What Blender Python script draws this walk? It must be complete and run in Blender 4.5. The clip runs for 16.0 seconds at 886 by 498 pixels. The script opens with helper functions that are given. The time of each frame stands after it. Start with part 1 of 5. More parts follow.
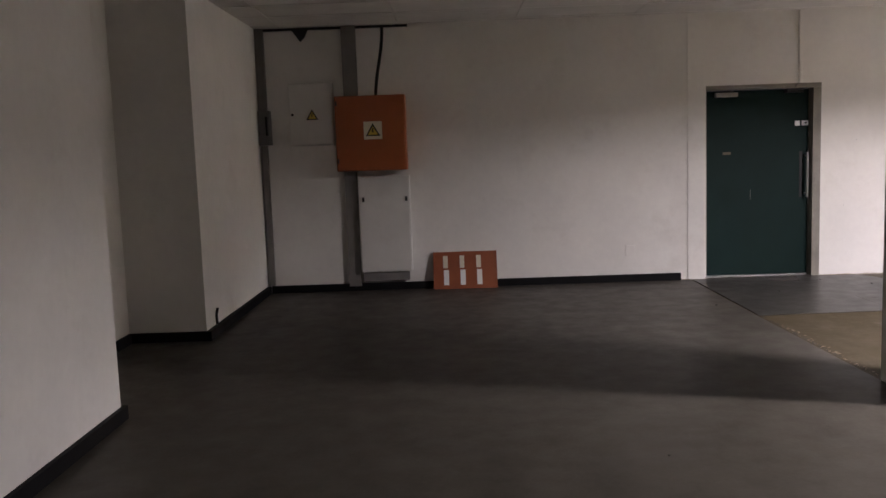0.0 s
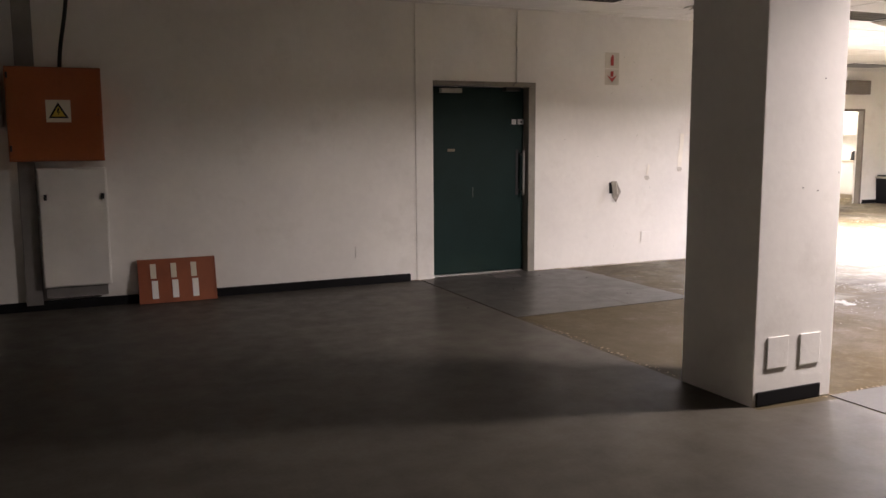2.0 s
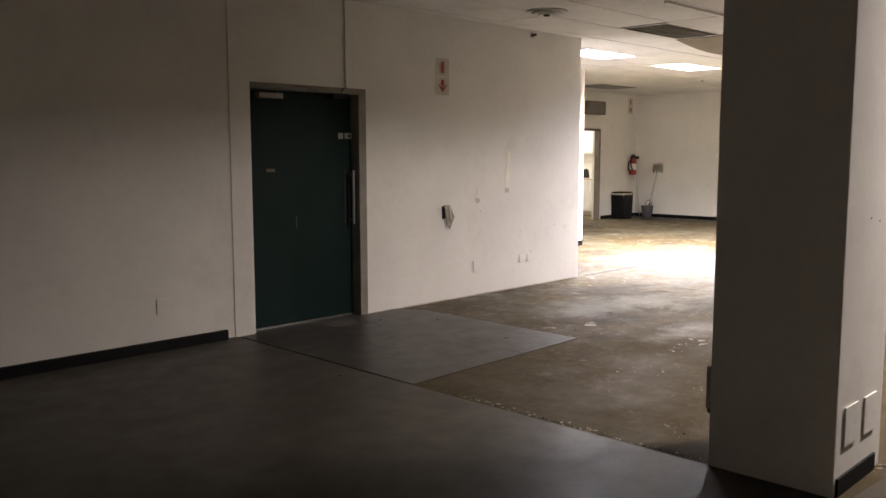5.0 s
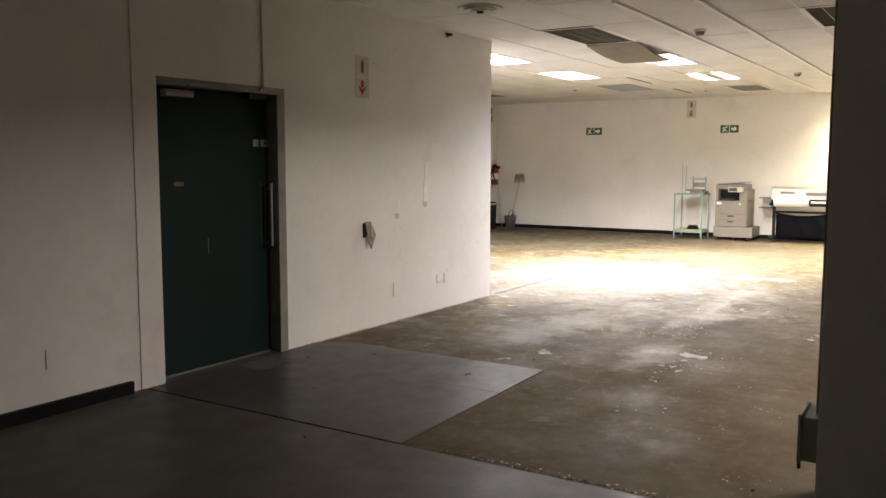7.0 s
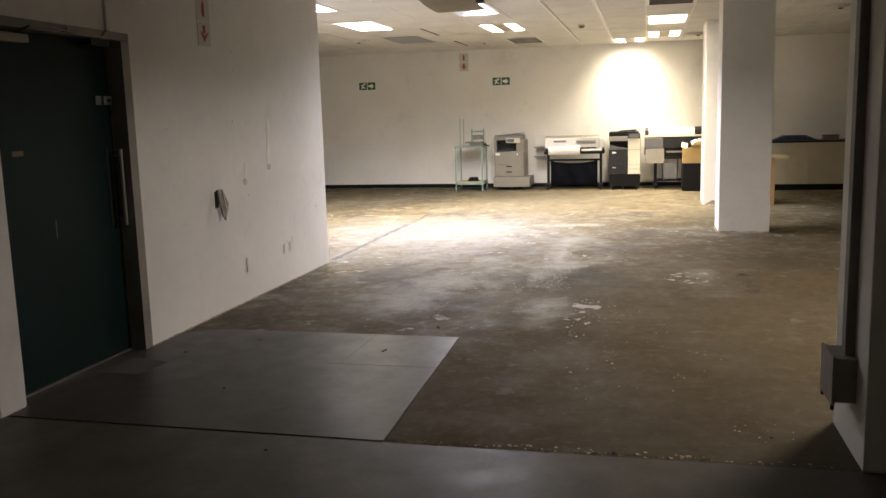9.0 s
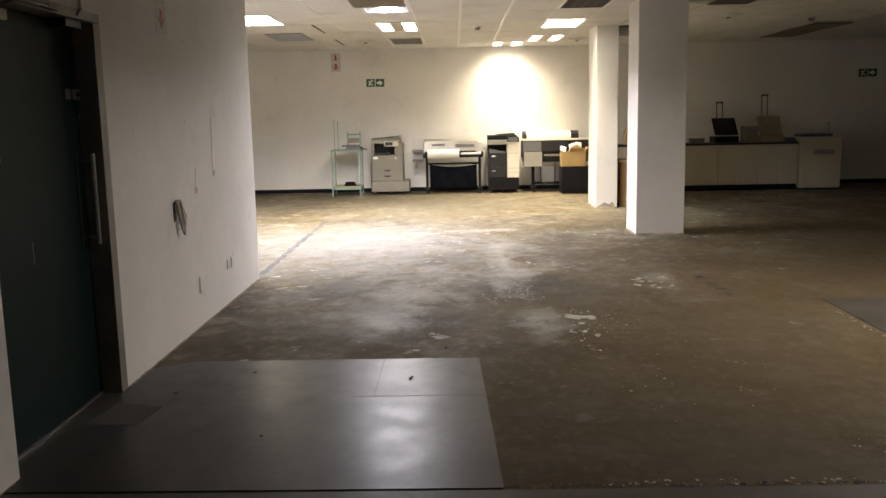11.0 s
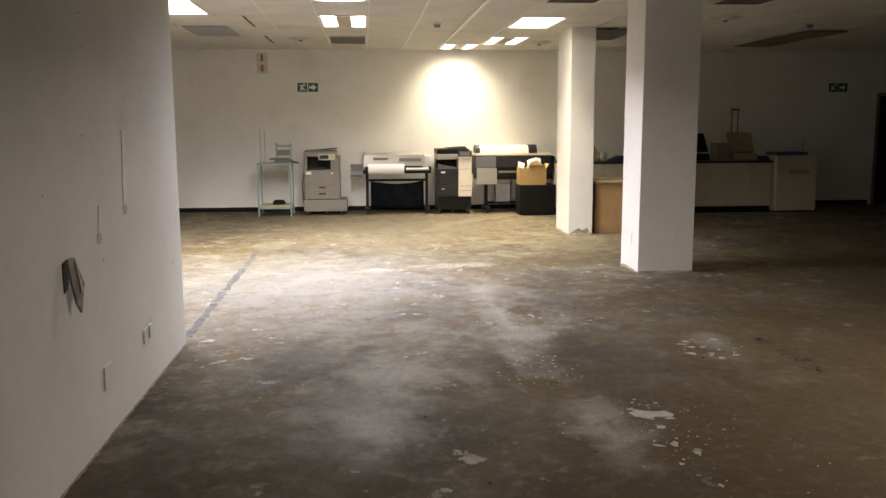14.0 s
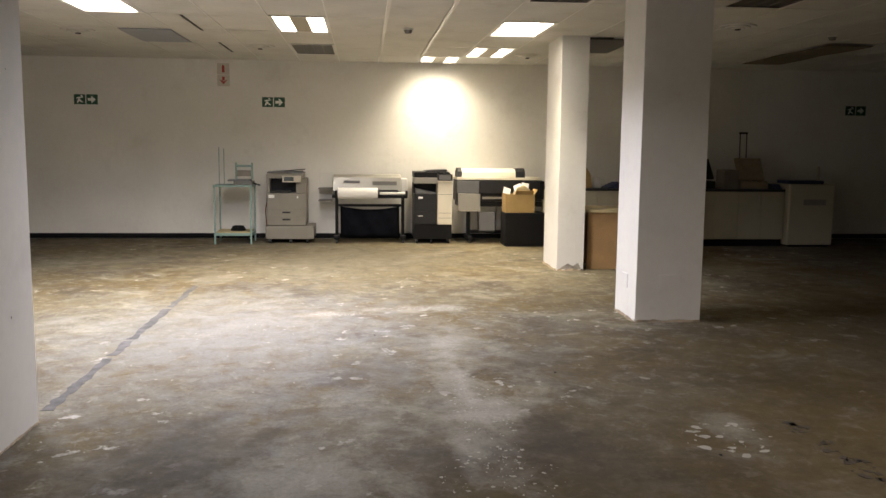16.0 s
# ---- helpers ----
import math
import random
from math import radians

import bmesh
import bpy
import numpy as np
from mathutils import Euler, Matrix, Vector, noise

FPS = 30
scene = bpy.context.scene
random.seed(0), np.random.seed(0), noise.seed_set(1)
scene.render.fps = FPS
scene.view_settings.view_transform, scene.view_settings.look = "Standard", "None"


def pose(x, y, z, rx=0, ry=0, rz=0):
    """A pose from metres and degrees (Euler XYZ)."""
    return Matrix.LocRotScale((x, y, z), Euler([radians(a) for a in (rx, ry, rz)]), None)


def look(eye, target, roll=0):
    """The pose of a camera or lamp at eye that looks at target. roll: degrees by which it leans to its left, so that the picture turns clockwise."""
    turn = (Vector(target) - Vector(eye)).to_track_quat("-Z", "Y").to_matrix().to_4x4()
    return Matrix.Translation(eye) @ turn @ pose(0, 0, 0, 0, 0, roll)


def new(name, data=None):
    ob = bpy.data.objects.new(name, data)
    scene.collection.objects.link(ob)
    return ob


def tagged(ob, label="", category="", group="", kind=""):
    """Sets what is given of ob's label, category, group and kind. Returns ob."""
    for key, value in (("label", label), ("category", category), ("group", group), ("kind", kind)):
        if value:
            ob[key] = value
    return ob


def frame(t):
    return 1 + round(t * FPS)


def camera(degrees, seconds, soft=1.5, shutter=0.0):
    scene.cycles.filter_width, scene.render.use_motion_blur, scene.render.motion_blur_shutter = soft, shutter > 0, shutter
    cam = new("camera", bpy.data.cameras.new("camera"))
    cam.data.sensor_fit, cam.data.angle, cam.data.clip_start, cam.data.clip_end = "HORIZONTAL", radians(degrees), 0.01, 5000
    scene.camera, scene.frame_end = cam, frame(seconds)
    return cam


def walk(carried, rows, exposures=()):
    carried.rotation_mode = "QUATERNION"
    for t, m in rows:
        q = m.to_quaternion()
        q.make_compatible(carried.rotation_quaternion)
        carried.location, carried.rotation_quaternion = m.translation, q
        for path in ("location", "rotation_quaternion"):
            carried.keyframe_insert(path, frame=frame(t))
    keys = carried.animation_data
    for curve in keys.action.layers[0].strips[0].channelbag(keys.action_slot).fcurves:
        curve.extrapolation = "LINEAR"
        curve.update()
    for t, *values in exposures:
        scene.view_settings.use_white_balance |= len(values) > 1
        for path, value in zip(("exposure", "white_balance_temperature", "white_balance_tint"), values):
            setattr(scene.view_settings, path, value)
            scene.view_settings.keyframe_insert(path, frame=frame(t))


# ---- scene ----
cam = camera(54.9, 16.0)
PATH = [
    (0, (0.21, -0.018, 1.471), (0.186, 1.97, 1.248), -2.0),
    (0.5, (-0.083, 0.212, 1.479), (0.046, 2.196, 1.261), -2.2),
    (1, (-0.309, 0.424, 1.476), (0.001, 2.388, 1.257), -1.0),
    (1.5, (-0.491, 0.715, 1.483), (0.109, 2.603, 1.213), -0.7),
    (2, (-0.664, 1.052, 1.505), (0.158, 2.856, 1.244), -0.3),
    (2.5, (-0.794, 1.396, 1.51), (0.281, 3.065, 1.268), -0.3),
    (3, (-0.865, 1.787, 1.499), (0.35, 3.356, 1.248), -0.1),
    (3.5, (-0.926, 2.162, 1.52), (0.323, 3.706, 1.284), 0.8),
    (6, (-0.955, 3.908, 1.496), (0.57, 5.187, 1.298), -0.3),
    (6.5, (-0.898, 4.247, 1.51), (0.667, 5.481, 1.348), 0.5),
    (7, (-0.877, 4.598, 1.519), (0.809, 5.655, 1.316), 0.1),
    (7.5, (-0.862, 4.965, 1.512), (0.896, 5.885, 1.268), -0.9),
    (8, (-0.882, 5.323, 1.514), (0.917, 6.154, 1.246), -1.0),
    (8.5, (-0.925, 5.644, 1.5), (0.941, 6.302, 1.212), -1.4),
    (9, (-0.842, 5.976, 1.499), (1.079, 6.44, 1.193), -1.6),
    (11.5, (-0.29, 7.593, 1.523), (1.686, 7.543, 1.221), -0.5),
    (12, (0.0, 7.779, 1.539), (1.975, 7.65, 1.251), 0.2),
    (12.5, (0.304, 7.951, 1.551), (2.28, 7.792, 1.285), 0.1),
    (13, (0.689, 8.041, 1.56), (2.664, 7.878, 1.287), -1.7),
    (13.5, (1.076, 8.005, 1.559), (3.055, 7.938, 1.276), -0.7),
    (14, (1.454, 7.952, 1.561), (3.424, 7.772, 1.269), -0.2),
    (14.5, (1.826, 7.88, 1.573), (3.804, 7.685, 1.347), -0.8),
    (15, (2.194, 7.737, 1.543), (4.173, 7.562, 1.317), 0.2),
    (15.5, (2.539, 7.628, 1.519), (4.517, 7.466, 1.273), 0.2),
    (16, (2.868, 7.487, 1.511), (4.846, 7.302, 1.273), 0.6),
]
walk(cam, [(t, look(eye, target, roll)) for t, eye, target, roll in PATH],
     [(0, 2.22, 6050, 22), (1, 2.2, 6280, 22), (1.5, 2.0, 6400, 22), (2, 1.95, 6500, 21), (3.5, 1.32, 6800, 19), (6, 1.14, 6750, 15), (7, 1.06, 6750, 14), (8.5, 0.54, 6750, 14), (9, 0.5, 6700, 14),
      (11.5, 0.37, 6700, 14), (13, 0.3, 6700, 14), (14.5, -0.06, 6650, 14), (16, -0.16, 6600, 13)])

# ---- light ----
world = bpy.data.worlds.new("interior_dark")
scene.world = world
world.use_nodes = True
world.node_tree.nodes["Background"].inputs[0].default_value = (0.5, 0.6, 0.8, 1)
world.node_tree.nodes["Background"].inputs[1].default_value = 0.004
WARM, COOL, NEUTRAL, ROSE = (1.0, 0.885, 0.65), (0.89, 0.90, 1.0), (1.0, 0.925, 0.77), (1.0, 0.915, 0.84)


def area_lamp(x, y, z, sx, sy, watts, colour, spread=180):
    data = bpy.data.lights.new("troffer_lamp", "AREA")
    data.shape, data.size, data.size_y, data.energy, data.color, data.spread = "RECTANGLE", sx, sy, watts, colour, radians(spread)
    ob = new("troffer_lamp", data)
    ob.matrix_world = pose(x, y, z)
    return ob


# ---- materials ----
def mat(name, colour, rough=0.6, metal=0.0, var=0.12, scale=6.0, bump=0.0, bump_scale=60.0, grime=0.0, coat=0.0, spec=0.5, gloss=0.0):
    m = bpy.data.materials.new(name)
    m.use_nodes = True
    nt = m.node_tree
    b = nt.nodes["Principled BSDF"]
    b.inputs["Roughness"].default_value, b.inputs["Metallic"].default_value = rough, metal
    b.inputs["Coat Weight"].default_value, b.inputs["Specular IOR Level"].default_value = coat, spec
    tc = nt.nodes.new("ShaderNodeTexCoord")
    n1, n2 = nt.nodes.new("ShaderNodeTexNoise"), nt.nodes.new("ShaderNodeTexNoise")
    n1.inputs["Scale"].default_value, n1.inputs["Detail"].default_value = scale, 6
    n2.inputs["Scale"].default_value, n2.inputs["Detail"].default_value = scale * 12, 4
    for n in (n1, n2):
        nt.links.new(tc.outputs["Object"], n.inputs["Vector"])
    add = nt.nodes.new("ShaderNodeMath")
    add.operation = "MULTIPLY_ADD"
    add.inputs[1].default_value = 0.4
    nt.links.new(n2.outputs["Fac"], add.inputs[0])
    nt.links.new(n1.outputs["Fac"], add.inputs[2])
    ramp = nt.nodes.new("ShaderNodeValToRGB")
    c = Vector(colour)
    lo, hi = c * (1 - var), c * (1 + var * 0.6)
    ramp.color_ramp.elements[0].position, ramp.color_ramp.elements[1].position = 0.45, 0.95
    ramp.color_ramp.elements[0].color, ramp.color_ramp.elements[1].color = (*lo, 1), (*[min(v, 0.95) for v in hi], 1)
    nt.links.new(add.outputs[0], ramp.inputs["Fac"])
    out = ramp.outputs["Color"]
    if grime:
        g = nt.nodes.new("ShaderNodeTexNoise")
        g.inputs["Scale"].default_value, g.inputs["Detail"].default_value, g.inputs["Roughness"].default_value = 1.7, 8, 0.7
        nt.links.new(tc.outputs["Object"], g.inputs["Vector"])
        gr = nt.nodes.new("ShaderNodeValToRGB")
        gr.color_ramp.elements[0].position, gr.color_ramp.elements[1].position = 0.56, 0.75
        gr.color_ramp.elements[0].color, gr.color_ramp.elements[1].color = (0, 0, 0, 1), (grime, grime, grime, 1)
        nt.links.new(g.outputs["Fac"], gr.inputs["Fac"])
        mix = nt.nodes.new("ShaderNodeMix")
        mix.data_type = "RGBA"
        mix.inputs["B"].default_value = (c[0] * 0.45, c[1] * 0.4, c[2] * 0.33, 1)
        nt.links.new(gr.outputs["Color"], mix.inputs["Factor"])
        nt.links.new(out, mix.inputs["A"])
        out = mix.outputs["Result"]
    nt.links.new(out, b.inputs["Base Color"])
    if gloss:
        n4 = nt.nodes.new("ShaderNodeTexNoise")
        n4.inputs["Scale"].default_value, n4.inputs["Detail"].default_value, n4.inputs["Roughness"].default_value = 5.0, 7, 0.65
        nt.links.new(tc.outputs["Object"], n4.inputs["Vector"])
        rr = nt.nodes.new("ShaderNodeMapRange")
        rr.inputs["From Min"].default_value, rr.inputs["From Max"].default_value = 0.36, 0.64
        rr.inputs["To Min"].default_value, rr.inputs["To Max"].default_value = max(rough - gloss, 0.08), rough + gloss
        nt.links.new(n4.outputs["Fac"], rr.inputs["Value"])
        nt.links.new(rr.outputs["Result"], b.inputs["Roughness"])
    if bump:
        n3 = nt.nodes.new("ShaderNodeTexNoise")
        n3.inputs["Scale"].default_value, n3.inputs["Detail"].default_value = bump_scale, 5
        nt.links.new(tc.outputs["Object"], n3.inputs["Vector"])
        bp = nt.nodes.new("ShaderNodeBump")
        bp.inputs["Strength"].default_value, bp.inputs["Distance"].default_value = bump, 0.01
        nt.links.new(n3.outputs["Fac"], bp.inputs["Height"])
        nt.links.new(bp.outputs["Normal"], b.inputs["Normal"])
    return m


def glow(name, colour, strength):
    m = bpy.data.materials.new(name)
    m.use_nodes = True
    b = m.node_tree.nodes["Principled BSDF"]
    b.inputs["Base Color"].default_value = (0.8, 0.8, 0.8, 1)
    b.inputs["Emission Color"].default_value, b.inputs["Emission Strength"].default_value = (*colour, 1), strength
    return m


def concrete():
    """Worn screed: brown tone, darker to the west and south, grey laitance, dark patches and white paint flakes."""
    m = bpy.data.materials.new("worn_concrete")
    m.use_nodes = True
    nt = m.node_tree
    b = nt.nodes["Principled BSDF"]
    b.inputs["Specular IOR Level"].default_value = 0.05
    tc = nt.nodes.new("ShaderNodeTexCoord")

    def noise_fac(scale, detail, rough, lo, hi, shift, stretch=(1, 1, 1), distort=0.0):
        mp = nt.nodes.new("ShaderNodeMapping")
        mp.inputs["Location"].default_value, mp.inputs["Scale"].default_value = (shift, shift * 0.7, 0), stretch
        n = nt.nodes.new("ShaderNodeTexNoise")
        n.inputs["Scale"].default_value, n.inputs["Detail"].default_value = scale, detail
        n.inputs["Roughness"].default_value, n.inputs["Distortion"].default_value = rough, distort
        r = nt.nodes.new("ShaderNodeMapRange")
        r.inputs["From Min"].default_value, r.inputs["From Max"].default_value = lo, hi
        nt.links.new(tc.outputs["Object"], mp.inputs["Vector"])
        nt.links.new(mp.outputs["Vector"], n.inputs["Vector"])
        nt.links.new(n.outputs["Fac"], r.inputs["Value"])
        return r.outputs["Result"]

    def mixed(fac, a, c):
        x = nt.nodes.new("ShaderNodeMix")
        x.data_type = "RGBA"
        for sock, v in (("A", a), ("B", c)):
            if isinstance(v, tuple):
                x.inputs[sock].default_value = v
            else:
                nt.links.new(v, x.inputs[sock])
        nt.links.new(fac, x.inputs["Factor"])
        return x.outputs["Result"]

    def times(a, k):
        x = nt.nodes.new("ShaderNodeMath")
        x.operation = "MULTIPLY"
        nt.links.new(a, x.inputs[0])
        if isinstance(k, float):
            x.inputs[1].default_value = k
        else:
            nt.links.new(k, x.inputs[1])
        return x.outputs[0]

    base = mixed(noise_fac(0.55, 7, 0.62, 0.40, 0.62, 3.0), (0.122, 0.090, 0.041, 1), (0.15, 0.136, 0.102, 1))
    base = mixed(noise_fac(0.9, 9, 0.68, 0.50, 0.66, 11.0, (1, 1, 1), 0.5), base, (0.06, 0.05, 0.04, 1))
    base = mixed(times(noise_fac(1.6, 9, 0.7, 0.53, 0.68, 21.0, (1.1, 0.9, 1), 0.8), 0.75), base, (0.28, 0.265, 0.225, 1))
    flake = times(noise_fac(5.5, 8, 0.62, 0.61, 0.63, 5.0, (1, 1, 1)), noise_fac(0.6, 3, 0.5, 0.50, 0.58, 41.0))
    base = mixed(times(flake, 0.8), base, (0.55, 0.53, 0.49, 1))
    dark = times(noise_fac(7.0, 7, 0.6, 0.64, 0.68, 8.0, (1, 1, 1)), noise_fac(0.5, 3, 0.5, 0.50, 0.6, 63.0))
    base = mixed(times(dark, 0.7), base, (0.05, 0.042, 0.035, 1))
    base = mixed(times(noise_fac(4.5, 10, 0.75, 0.46, 0.60, 31.0, (1.1, 0.9, 1), 0.6), 0.55), base, (0.075, 0.064, 0.052, 1))
    base = mixed(times(noise_fac(7.5, 9, 0.75, 0.53, 0.64, 51.0, (1, 1, 1), 0.4), 0.5), base, (0.30, 0.28, 0.25, 1))
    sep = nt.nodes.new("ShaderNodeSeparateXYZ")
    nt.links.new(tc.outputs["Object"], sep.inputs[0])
    edge = nt.nodes.new("ShaderNodeMapRange")          # dark brown tone over the western and southern parts, uneven edge
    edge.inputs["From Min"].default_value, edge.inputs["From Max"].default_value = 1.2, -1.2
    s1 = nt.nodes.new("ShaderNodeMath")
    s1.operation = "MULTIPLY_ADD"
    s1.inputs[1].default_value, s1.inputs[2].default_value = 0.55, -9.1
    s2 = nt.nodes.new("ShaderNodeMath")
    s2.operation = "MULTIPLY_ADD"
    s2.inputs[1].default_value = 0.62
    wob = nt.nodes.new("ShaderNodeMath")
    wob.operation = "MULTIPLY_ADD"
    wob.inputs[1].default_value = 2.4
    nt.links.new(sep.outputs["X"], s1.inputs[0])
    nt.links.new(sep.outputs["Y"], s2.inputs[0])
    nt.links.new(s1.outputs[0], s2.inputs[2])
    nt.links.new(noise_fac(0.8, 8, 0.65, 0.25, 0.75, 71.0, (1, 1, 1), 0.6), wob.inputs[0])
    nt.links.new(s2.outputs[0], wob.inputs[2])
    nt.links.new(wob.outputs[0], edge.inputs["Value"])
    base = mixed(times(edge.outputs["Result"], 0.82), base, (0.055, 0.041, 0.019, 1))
    def blob(cx, cyy, rx, ry, colour, fac, seed):
        """An uneven patch of colour round a place, for stains and lighter areas."""
        mp = nt.nodes.new("ShaderNodeMapping")
        mp.vector_type = "POINT"
        mp.inputs["Location"].default_value, mp.inputs["Scale"].default_value = (-cx / rx, -cyy / ry, 0), (1 / rx, 1 / ry, 0)
        ln = nt.nodes.new("ShaderNodeVectorMath")
        ln.operation = "LENGTH"
        nt.links.new(tc.outputs["Object"], mp.inputs["Vector"])
        nt.links.new(mp.outputs["Vector"], ln.inputs[0])
        ad = nt.nodes.new("ShaderNodeMath")
        ad.operation = "MULTIPLY_ADD"
        ad.inputs[1].default_value = 1.3
        nt.links.new(noise_fac(3.5, 8, 0.7, 0.3, 0.7, seed, (1, 1, 1), 0.5), ad.inputs[0])
        nt.links.new(ln.outputs["Value"], ad.inputs[2])
        mr = nt.nodes.new("ShaderNodeMapRange")
        mr.inputs["From Min"].default_value, mr.inputs["From Max"].default_value = 1.7, 0.75
        nt.links.new(ad.outputs[0], mr.inputs["Value"])
        return mixed(times(mr.outputs["Result"], fac), base, colour)

    PALE_STAIN, DARK_STAIN = (0.30, 0.285, 0.25, 1), (0.045, 0.040, 0.036, 1)
    base = blob(14.6, 7.6, 3.2, 3.4, (0.27, 0.235, 0.165, 1), 0.5, 79.0)
    # pool of light under the cool lamps, painted into the floor as pale grey
    base = blob(9.6, 8.4, 2.8, 2.0, (0.195, 0.193, 0.19, 1), 0.75, 80.0)
    base = blob(5.45, 6.72, 0.45, 0.2, PALE_STAIN, 0.65, 125.0)
    base = blob(5.8, 7.62, 0.16, 0.14, DARK_STAIN, 0.85, 127.0)
    base = blob(9.1, 6.92, 0.65, 0.16, PALE_STAIN, 0.55, 129.0)
    base = blob(7.55, 6.72, 0.16, 0.2, PALE_STAIN, 0.7, 131.0)
    base = blob(6.6, 6.3, 0.9, 0.5, DARK_STAIN, 0.5, 133.0)
    base = blob(8.3, 6.86, 0.75, 0.07, PALE_STAIN, 0.7, 137.0)
    base = blob(7.5, 6.82, 0.10, 0.32, PALE_STAIN, 0.7, 139.0)
    base = blob(6.95, 6.98, 0.45, 0.06, PALE_STAIN, 0.65, 141.0)
    base = blob(6.0, 8.0, 0.8, 0.5, (0.20, 0.195, 0.185, 1), 0.6, 135.0)
    base = blob(7.6, 6.85, 1.5, 0.22, PALE_STAIN, 0.65, 81.0)
    base = blob(6.69, 8.32, 0.55, 0.75, DARK_STAIN, 0.7, 83.0)
    base = blob(6.53, 7.81, 0.40, 0.60, PALE_STAIN, 0.6, 85.0)
    base = blob(6.89, 6.87, 0.35, 0.55, DARK_STAIN, 0.6, 87.0)
    base = blob(10.72, 6.9, 0.22, 0.55, PALE_STAIN, 0.8, 89.0)
    base = blob(10.5, 7.8, 0.18, 0.35, PALE_STAIN, 0.7, 91.0)
    base = blob(7.2, 5.46, 0.30, 0.18, PALE_STAIN, 0.5, 93.0)
    base = blob(5.3, 8.9, 0.9, 0.35, DARK_STAIN, 0.6, 95.0)
    base = blob(9.5, 6.78, 0.5, 0.2, PALE_STAIN, 0.5, 101.0)
    base = blob(8.3, 6.95, 0.35, 0.14, PALE_STAIN, 0.4, 103.0)
    base = blob(7.75, 6.66, 0.14, 0.34, PALE_STAIN, 0.7, 105.0)
    base = blob(7.0, 6.95, 0.3, 0.12, PALE_STAIN, 0.5, 107.0)
    base = blob(5.8, 6.7, 0.35, 0.2, PALE_STAIN, 0.6, 109.0)
    base = blob(7.1, 6.5, 0.45, 0.3, DARK_STAIN, 0.7, 111.0)
    base = blob(7.2, 8.35, 0.6, 0.4, DARK_STAIN, 0.6, 113.0)
    base = blob(8.6, 7.4, 0.7, 0.5, DARK_STAIN, 0.4, 115.0)
    base = blob(5.75, 7.35, 0.35, 0.3, DARK_STAIN, 0.7, 117.0)
    base = blob(8.9, 6.2, 0.8, 0.4, DARK_STAIN, 0.45, 119.0)
    base = blob(6.8, 7.67, 0.3, 0.35, PALE_STAIN, 0.6, 121.0)
    base = mixed(times(noise_fac(13.0, 8, 0.72, 0.53, 0.64, 143.0), 0.16), base, (0.21, 0.19, 0.15, 1))
    base = mixed(times(noise_fac(17.0, 8, 0.72, 0.53, 0.63, 145.0), 0.2), base, (0.040, 0.032, 0.022, 1))
    fine = noise_fac(45, 6, 0.75, 0.35, 0.75, 0.0)
    base = mixed(times(fine, 0.45), base, (0.066, 0.052, 0.033, 1))
    nt.links.new(base, b.inputs["Base Color"])
    rr = nt.nodes.new("ShaderNodeMapRange")
    rr.inputs["To Min"].default_value, rr.inputs["To Max"].default_value = 0.5, 0.9
    nt.links.new(noise_fac(1.3, 8, 0.7, 0.35, 0.65, 17.0), rr.inputs["Value"])
    nt.links.new(rr.outputs["Result"], b.inputs["Roughness"])
    bp = nt.nodes.new("ShaderNodeBump")
    bp.inputs["Strength"].default_value, bp.inputs["Distance"].default_value = 0.25, 0.006
    nt.links.new(noise_fac(14, 9, 0.7, 0.0, 1.0, 2.0), bp.inputs["Height"])
    nt.links.new(bp.outputs["Normal"], b.inputs["Normal"])
    return m


WALL = mat("white_painted_plaster", (0.79, 0.775, 0.74), 0.7, var=0.07, scale=1.4, bump=0.10, bump_scale=26, grime=0.2, spec=0.3)
CEIL = mat("ceiling_tile", (0.72, 0.71, 0.68), 0.9, var=0.1, scale=2.0, bump=0.2, bump_scale=120, grime=0.35, spec=0.2)
TBAR = mat("white_metal_bar", (0.80, 0.79, 0.76), 0.35, var=0.04)
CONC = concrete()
VINYL = mat("dark_grey_vinyl", (0.071, 0.064, 0.053), 0.42, var=0.26, scale=4.0, bump=0.02, bump_scale=12, grime=0.06, gloss=0.06, spec=0.08)
VINYL_L = mat("light_grey_vinyl", (0.055, 0.051, 0.045), 0.34, var=0.3, scale=2.2, bump=0.015, bump_scale=7, gloss=0.05, spec=0.09)
VINYL_S = mat("grey_vinyl", (0.052, 0.046, 0.037), 0.50, var=0.3, scale=2.2, bump=0.08, bump_scale=6, grime=0.35, spec=0.15)
STRIP = mat("blue_grey_screed", (0.088, 0.087, 0.086), 0.85, var=0.5, scale=9, grime=0.4, spec=0.15)
SKIRT = mat("black_skirting", (0.008, 0.008, 0.009), 0.7, var=0.3, spec=0.15)
DOOR = mat("dark_green_door_paint", (0.006, 0.021, 0.019), 0.55, var=0.18, scale=3, spec=0.15)
FRAME = mat("grey_brown_door_frame", (0.19, 0.165, 0.14), 0.5, var=0.25, scale=5, grime=0.3)
STEEL = mat("brushed_steel", (0.55, 0.55, 0.54), 0.3, 0.9, var=0.1)
GREYM = mat("grey_trunking", (0.20, 0.19, 0.18), 0.6, var=0.15)
DGREY = mat("dark_grey_plastic", (0.024, 0.024, 0.026), 0.45, var=0.15, spec=0.3)
BLACK = mat("black_plastic", (0.009, 0.009, 0.010), 0.45, var=0.2, spec=0.2)
NAVY = mat("dark_blue_cloth", (0.010, 0.011, 0.017), 0.85, var=0.3, scale=9, bump=0.4, bump_scale=8, spec=0.15)
ORANGE = mat("orange_brown_enamel", (0.34, 0.088, 0.020), 0.45, var=0.15, scale=3, grime=0.3)
